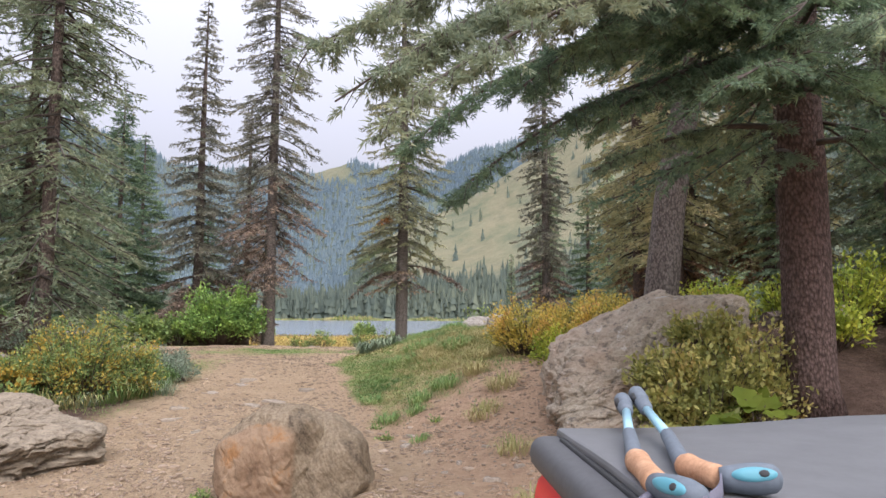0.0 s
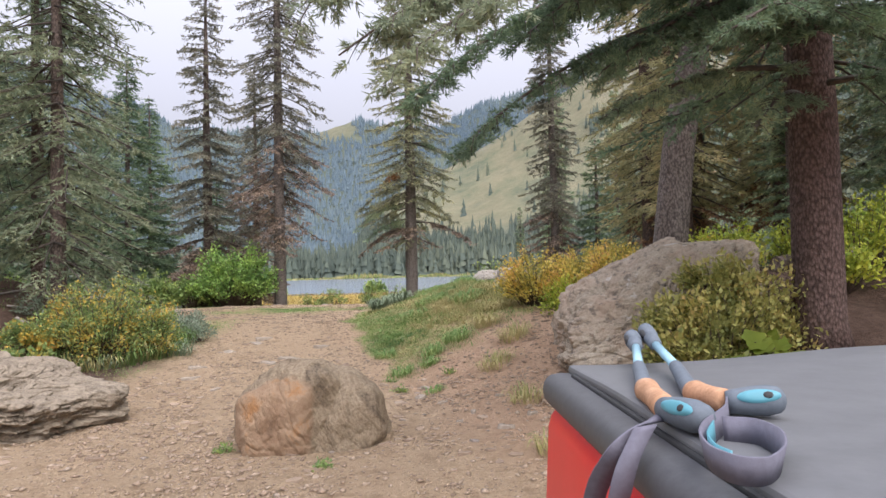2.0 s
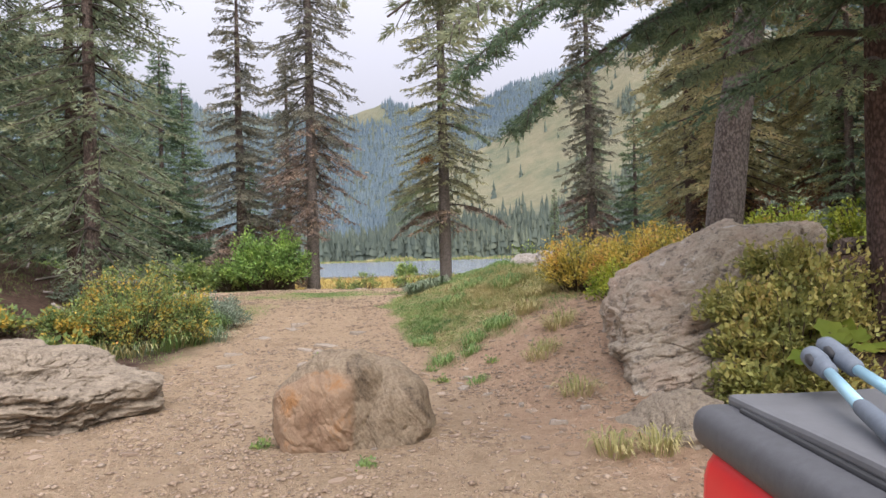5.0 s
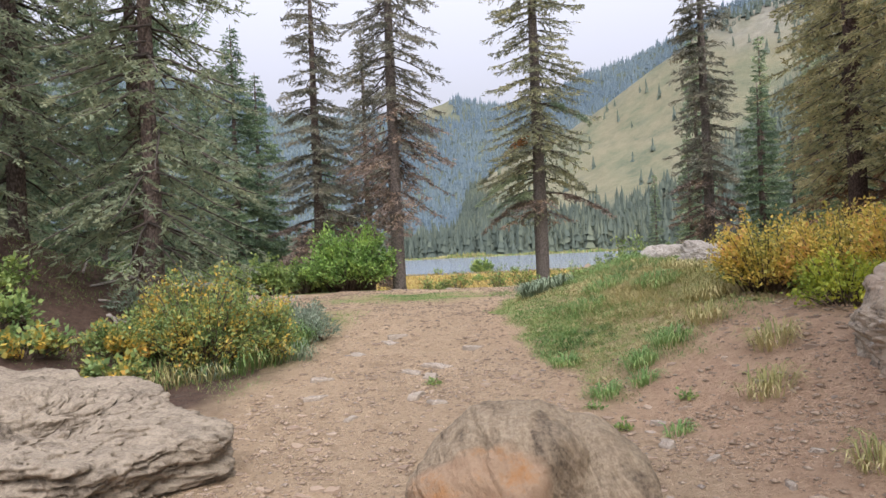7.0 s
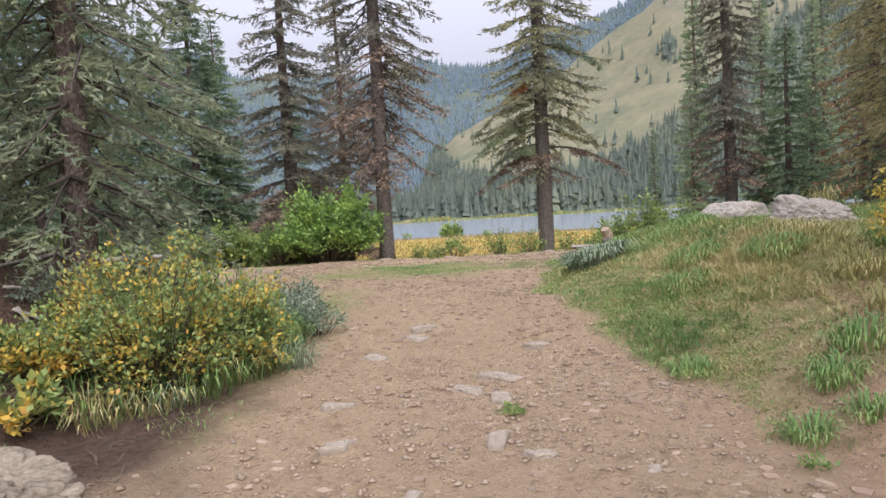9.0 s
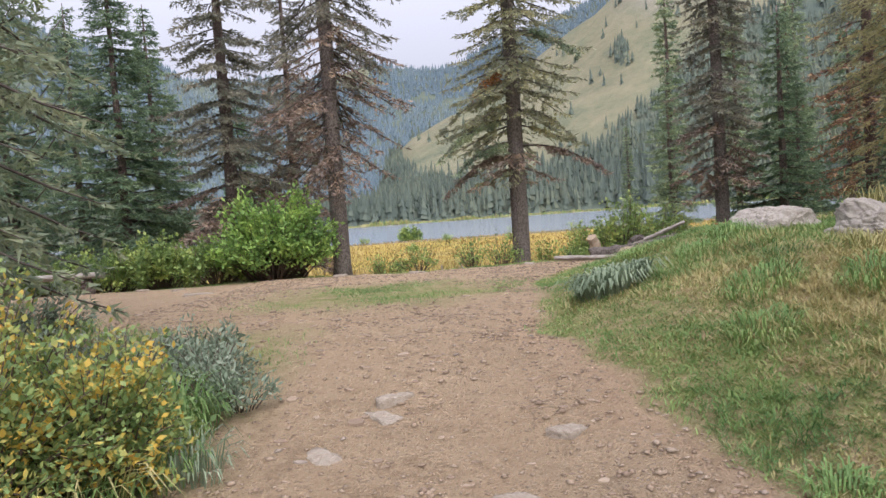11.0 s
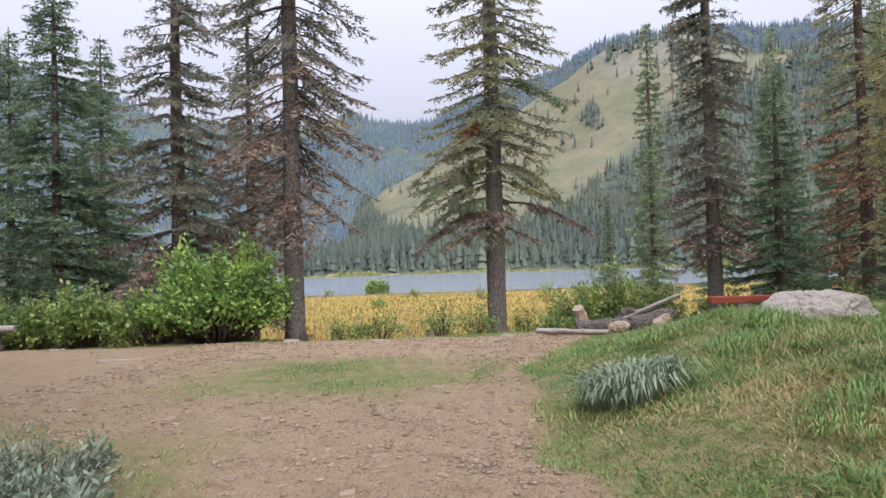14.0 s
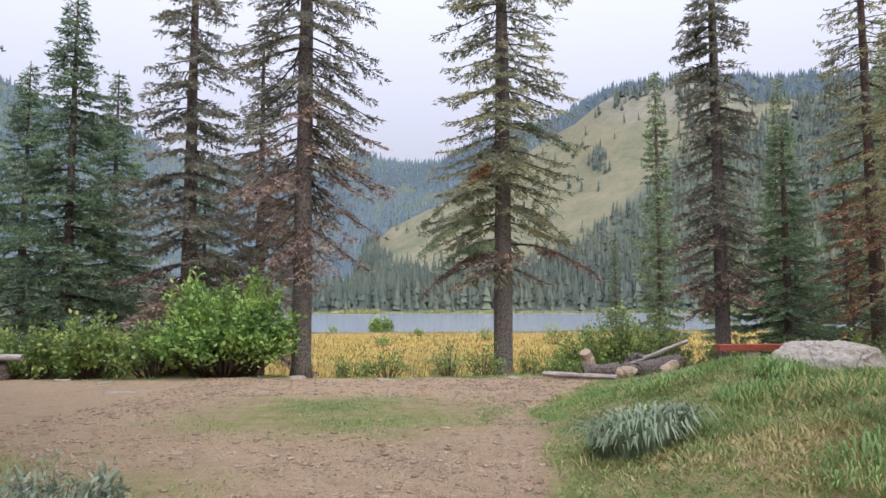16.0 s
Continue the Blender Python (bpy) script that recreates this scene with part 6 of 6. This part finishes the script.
def pickup():
    ob = thing("pickup_truck", 0.09, 1.60, 0.0, "red pickup truck with black trim and charcoal bed cover", "truck", "", "", 2)
    W, LEN = 1.72, 2.0
    bm = box(W + 0.01, LEN, 0.72, 0.06, 4)
    for v in bm.verts:
        v.co.x *= 1.0 + 0.07 * max(0.0, 0.36 - v.co.z)
    part("bed_side", moved(bm, W / 2, -LEN / 2 - 0.03, 0.845), CAR_RED, ob, "glossy red bed panels", True)
    for x in (0.055, W - 0.055):
        bm = box(0.13, LEN + 0.02, 0.075, 0.034, 4)
        part("bed_rail", moved(bm, x, -LEN / 2 - 0.02, 1.22), CAR_BLACK, ob, "black plastic rail cap", True)
    bm = box(W - 0.10, 0.07, 0.085, 0.03, 4)
    part("tailgate_cap", moved(bm, W / 2, -0.045, 1.20), CAR_BLACK, ob, "black plastic tailgate cap", True)
    bm = box(W - 0.10, LEN - 0.03, 0.022, 0.008, 2)
    bmesh.ops.subdivide_edges(bm, edges=list(bm.edges), cuts=14, use_grid_fill=True)
    for v in bm.verts:
        v.co.z += 0.004 * math.sin(v.co.x * 7 + v.co.y * 2) + 0.003 * math.sin(v.co.y * 9 - v.co.x * 3)
    part("bed_cover", moved(bm, W / 2, -LEN / 2 - 0.02, 1.264), CAR_COVER, ob, "charcoal vinyl bed cover", True)
    bm = box(0.02, 1.3, 0.012, 0.004)
    part("clamp_rail", moved(bm, 0.052, -0.75, 1.2585), RUBBER, ob, "black clamping rail")
    bm = box(W, 2.3, 0.75, 0.12, 4)
    part("cab_body", moved(bm, W / 2, -LEN - 1.22, 0.86), CAR_RED, ob, "", True)
    bm = box(W - 0.24, 1.5, 0.52, 0.14, 4)
    part("cab_glass", moved(bm, W / 2, -LEN - 0.95, 1.46), GLASS_DARK, ob, "dark glazing", True)
    bm = box(W - 0.26, 1.35, 0.06, 0.025, 3)
    part("roof", moved(bm, W / 2, -LEN - 0.95, 1.72), CAR_RED, ob, "", True)
    for x in (0.13, W - 0.13):
        for y in (-1.0, -3.55):
            bm = bmesh.new()
            bmesh.ops.create_cone(bm, cap_ends=True, segments=32, radius1=0.37, radius2=0.37, depth=0.24)
            bmesh.ops.bevel(bm, geom=[e for e in bm.edges if len(e.link_faces) == 2 and e.calc_face_angle() > 1], offset=0.05, segments=3, affect="EDGES")
            bmesh.ops.rotate(bm, verts=bm.verts, matrix=Matrix.Rotation(radians(90), 3, "Y"))
            wheel = part("wheel", moved(bm, x, y, 0.37), RUBBER, ob, "black tyre", True)
            bm = bmesh.new()
            bmesh.ops.create_cone(bm, cap_ends=True, segments=24, radius1=0.22, radius2=0.20, depth=0.26)
            bmesh.ops.rotate(bm, verts=bm.verts, matrix=Matrix.Rotation(radians(90), 3, "Y"))
            part("rim", moved(bm, x, y, 0.37), STEEL, wheel, "", True)
    return ob


pickup()


def lathe(profile, a, b, sides=16):
    """A turned shape between points a and b. profile: (share of the way, radius)."""
    a, b = np.array(a, float), np.array(b, float)
    P = np.array([a + (b - a) * t for t, _ in profile])
    return tubes([(P, [r for _, r in profile])], sides)


def ribbon(points, width, thick, turn):
    """A flat band through points; turn: the band's crosswise way at each point."""
    P = np.array(points, float)
    u = np.linspace(0, len(P) - 1, len(P) * 6)
    i = np.arange(len(P))
    C = np.stack([np.interp(u, i, P[:, k]) for k in range(3)], 1)
    for _ in range(6):
        C[1:-1] = (C[:-2] + 2 * C[1:-1] + C[2:]) / 4
    T = np.array(turn, float)
    S = unit(np.stack([np.interp(u, i, T[:, k]) for k in range(3)], 1)) * width / 2
    N = unit(np.cross(np.gradient(C, axis=0), S)) * thick / 2
    ring = np.stack([C - S - N, C + S - N, C + S + N, C - S + N], 1)
    n = len(C)
    V, F = ring.reshape(-1, 3), []
    for k in range(n - 1):
        for j in range(4):
            F.append((k * 4 + j, k * 4 + (j + 1) % 4, k * 4 + 4 + (j + 1) % 4, k * 4 + 4 + j))
    F += [(3, 2, 1, 0), (n * 4 - 4, n * 4 - 3, n * 4 - 2, n * 4 - 1)]
    return V, F


def lens_shape(centre, along, across, out, a, b, c, sides=20):
    """A shallow rounded oval plate: half sizes a along, b across, c outward."""
    V, F = [centre + out * c], []
    ang = np.linspace(0, 2 * np.pi, sides, endpoint=False)
    for k, lift in ((0.55, 0.85), (0.9, 0.45), (1.0, -0.4)):
        V += [centre + along * (a * k * math.cos(t)) + across * (b * k * math.sin(t)) + out * (c * lift) for t in ang]
    for j in range(sides):
        n = (j + 1) % sides
        F.append((0, 1 + j, 1 + n))
        for r in (0, 1):
            F.append((1 + r * sides + j, 1 + (r + 1) * sides + j, 1 + (r + 1) * sides + n, 1 + r * sides + n))
    return np.array(V), F


def trekking_pole(knob, throat, cork_end, sleeve_end, shaft_end, tip, face, strap_pts, strap_turn, lining, label):
    """A collapsed pole: bulbous head, kinked cork grip, foam sleeve, shaft, lock. face: the way that the inlay looks."""
    ob = thing("trekking_pole", *knob, label, "trekking pole", "pair of trekking poles")
    o = np.array(knob)
    k, h, g, m1, m2, t = (np.array(p) - o for p in (knob, throat, cork_end, sleeve_end, shaft_end, tip))
    ax = unit(h - k)
    length = np.linalg.norm(h - k)
    put("grip_head", mesh_of("grip_head", *lathe([(-0.10, 0.006), (-0.06, 0.013), (0.03, 0.019), (0.25, 0.0222), (0.55, 0.0215), (0.85, 0.0185), (1.05, 0.0165)], k, h, 20), GRIP_FOAM, True), ob, None, "slate rubber grip head")
    put("cork_grip", mesh_of("cork_grip", *lathe([(-0.02, 0.0165), (0.12, 0.0185), (0.4, 0.0172), (0.65, 0.0178), (0.86, 0.0205), (0.97, 0.0175), (1.02, 0.0125)], h, g, 20), CORK, True), ob, None, "tan cork grip")
    out = np.array(face, float)
    out = unit(out - ax * (out @ ax))
    across = np.cross(out, ax)
    mid = k + ax * length * 0.42
    put("inlay", mesh_of("inlay", *lens_shape(mid + out * 0.0203, ax, across, out, length * 0.42, 0.0105, 0.0035), LOGO_BLUE, True), ob, None, "bright teal oval inlay")
    put("mark", mesh_of("mark", *lens_shape(mid + out * 0.0233 - ax * length * 0.17, ax, across, out, 0.0075, 0.0055, 0.0016, 8), RUBBER, True), ob, None, "small dark mark")
    put("foam_sleeve", mesh_of("foam_sleeve", *lathe([(-0.03, 0.0125), (0.05, 0.0145), (0.5, 0.0135), (0.95, 0.0125), (1, 0.010)], g, m1), GRIP_FOAM, True), ob, None, "slate foam sleeve")
    put("shaft", mesh_of("shaft", *lathe([(-0.05, 0.0095), (1.02, 0.009)], m1, m2), SHAFT_BLUE, True), ob, None, "pale blue shaft")
    put("lock", mesh_of("lock", *lathe([(-0.1, 0.011), (0.0, 0.015), (0.35, 0.0165), (0.42, 0.012), (0.52, 0.019), (0.95, 0.0185), (1.1, 0.012)], m2, t), GRIP_FOAM, True), ob, None, "dark locking collar")
    lever = m2 + (t - m2) * 0.6 + np.array([-0.016, -0.006, 0.004])
    put("lock_lever", mesh_of("lock_lever", *lens_shape(lever, unit(t - m2), np.array([0, 0, 1.0]), np.array([-1.0, 0, 0]), 0.022, 0.010, 0.006, 10), RUBBER, True), ob, None, "black flick-lock lever")
    V, F = ribbon([np.array(p) - o for p in strap_pts], 0.032, 0.003, strap_turn)
    put("wrist_strap", mesh_of("wrist_strap", V, F, STRAP, True), ob, None, "grey webbing wrist strap")
    if lining:
        V, F = ribbon([np.array(p) - o for p in lining], 0.027, 0.002, [(0.0, 0.15, 1)] * len(lining))
        put("strap_lining", mesh_of("strap_lining", V, F, LOGO_BLUE, True), ob, None, "pale teal strap lining")


trekking_pole((0.184, 0.872, 1.302), (0.165, 0.962, 1.297), (0.190, 1.145, 1.294), (0.235, 1.33, 1.304), (0.280, 1.50, 1.320), (0.297, 1.59, 1.332), (-0.55, -0.70, 0.45),
              [(0.165, 0.965, 1.288), (0.110, 0.915, 1.287), (0.072, 0.885, 1.255), (0.062, 0.95, 1.20), (0.060, 0.99, 1.145), (0.062, 1.00, 1.105), (0.066, 0.93, 1.135), (0.068, 0.865, 1.20), (0.078, 0.86, 1.25), (0.112, 0.885, 1.292)],
              [(0.3, 0.8, 0.3), (0.5, 0.8, -0.2), (0.75, 0.2, -0.6), (0.8, 0.1, -0.5), (0.9, 0.1, -0.3), (0.9, 0.2, 0.2), (0.9, 0.2, 0.3), (0.95, 0.1, 0.25), (0.95, 0.1, 0.2), (1, 0.1, 0.1)], None, "collapsed trekking pole with cork grip on the bed cover")
trekking_pole((0.335, 0.975, 1.303), (0.268, 0.997, 1.297), (0.252, 1.10, 1.294), (0.303, 1.32, 1.304), (0.322, 1.50, 1.325), (0.338, 1.62, 1.344), (-0.15, -0.85, 0.5),
              [(0.262, 0.985, 1.293), (0.235, 0.92, 1.292), (0.175, 0.84, 1.293), (0.142, 0.775, 1.294), (0.130, 0.715, 1.294), (0.140, 0.675, 1.294), (0.168, 0.668, 1.294), (0.205, 0.71, 1.294), (0.235, 0.775, 1.294), (0.240, 0.845, 1.292), (0.205, 0.865, 1.290)],
              [(0.1, 0.4, 1), (0, 0.2, 1), (-0.2, 0.1, 1), (-0.2, 0, 1), (-0.2, -0.1, 1), (-0.1, -0.2, 1), (0, -0.3, 1), (0.2, -0.1, 1), (0.2, 0, 1), (0, 0.2, 1), (0, 0.2, 1)],
              [(0.183, 0.838, 1.294), (0.148, 0.773, 1.295), (0.138, 0.722, 1.295), (0.144, 0.695, 1.295)], "collapsed trekking pole lying crossed beside the other")


# ---- brush along the lake's far shore ----
def shore_brush():
    gen = np.random.default_rng(77)
    n = 9000
    az = np.radians(gen.uniform(-42, 42, n))
    r = np.linspace(120, 320, 201)
    X, Y = np.sin(az)[:, None] * r[None], np.cos(az)[:, None] * r[None]
    Z = height(X.ravel(), Y.ravel(), False).reshape(X.shape)
    wet = Z < -2.0
    shore = np.where(wet.any(1), 201 - np.argmax(wet[:, ::-1], axis=1), 0)
    ok = (shore > 0) & (shore < 200)
    i = np.where(ok)[0]
    d = r[shore[i]] - gen.uniform(-1.5, 2.5, len(i))
    x, y = np.sin(az[i]) * d, np.cos(az[i]) * d
    clump = smooth01(-0.3, 0.7, wavy(x, y, 0.12, 4.0))
    L = gen.uniform(0.5, 1.3, len(i)) * (0.6 + 1.3 * clump)
    sel = gen.uniform(size=len(i)) < 0.55
    for part_sel, name, mat, lab in ((sel, "shore_grass", GRASS_DRY, "yellow-green grass strip on the far shore"), (~sel, "shore_brush", LEAF_BRUSH, "low green brush along the far shore")):
        xs, ys = x[part_sel], y[part_sel]
        k = len(xs)
        me = tri_mesh(name, blades(xs, ys, np.maximum(height(xs, ys, False), -2.05), L[part_sel], gen.uniform(0.25, 0.6, k), gen.uniform(0.0, 0.4, k), gen), mat, 4)
        tagged(new(name, me), lab, "grass" if mat is GRASS_DRY else "brush", "", "stuff")


shore_brush()
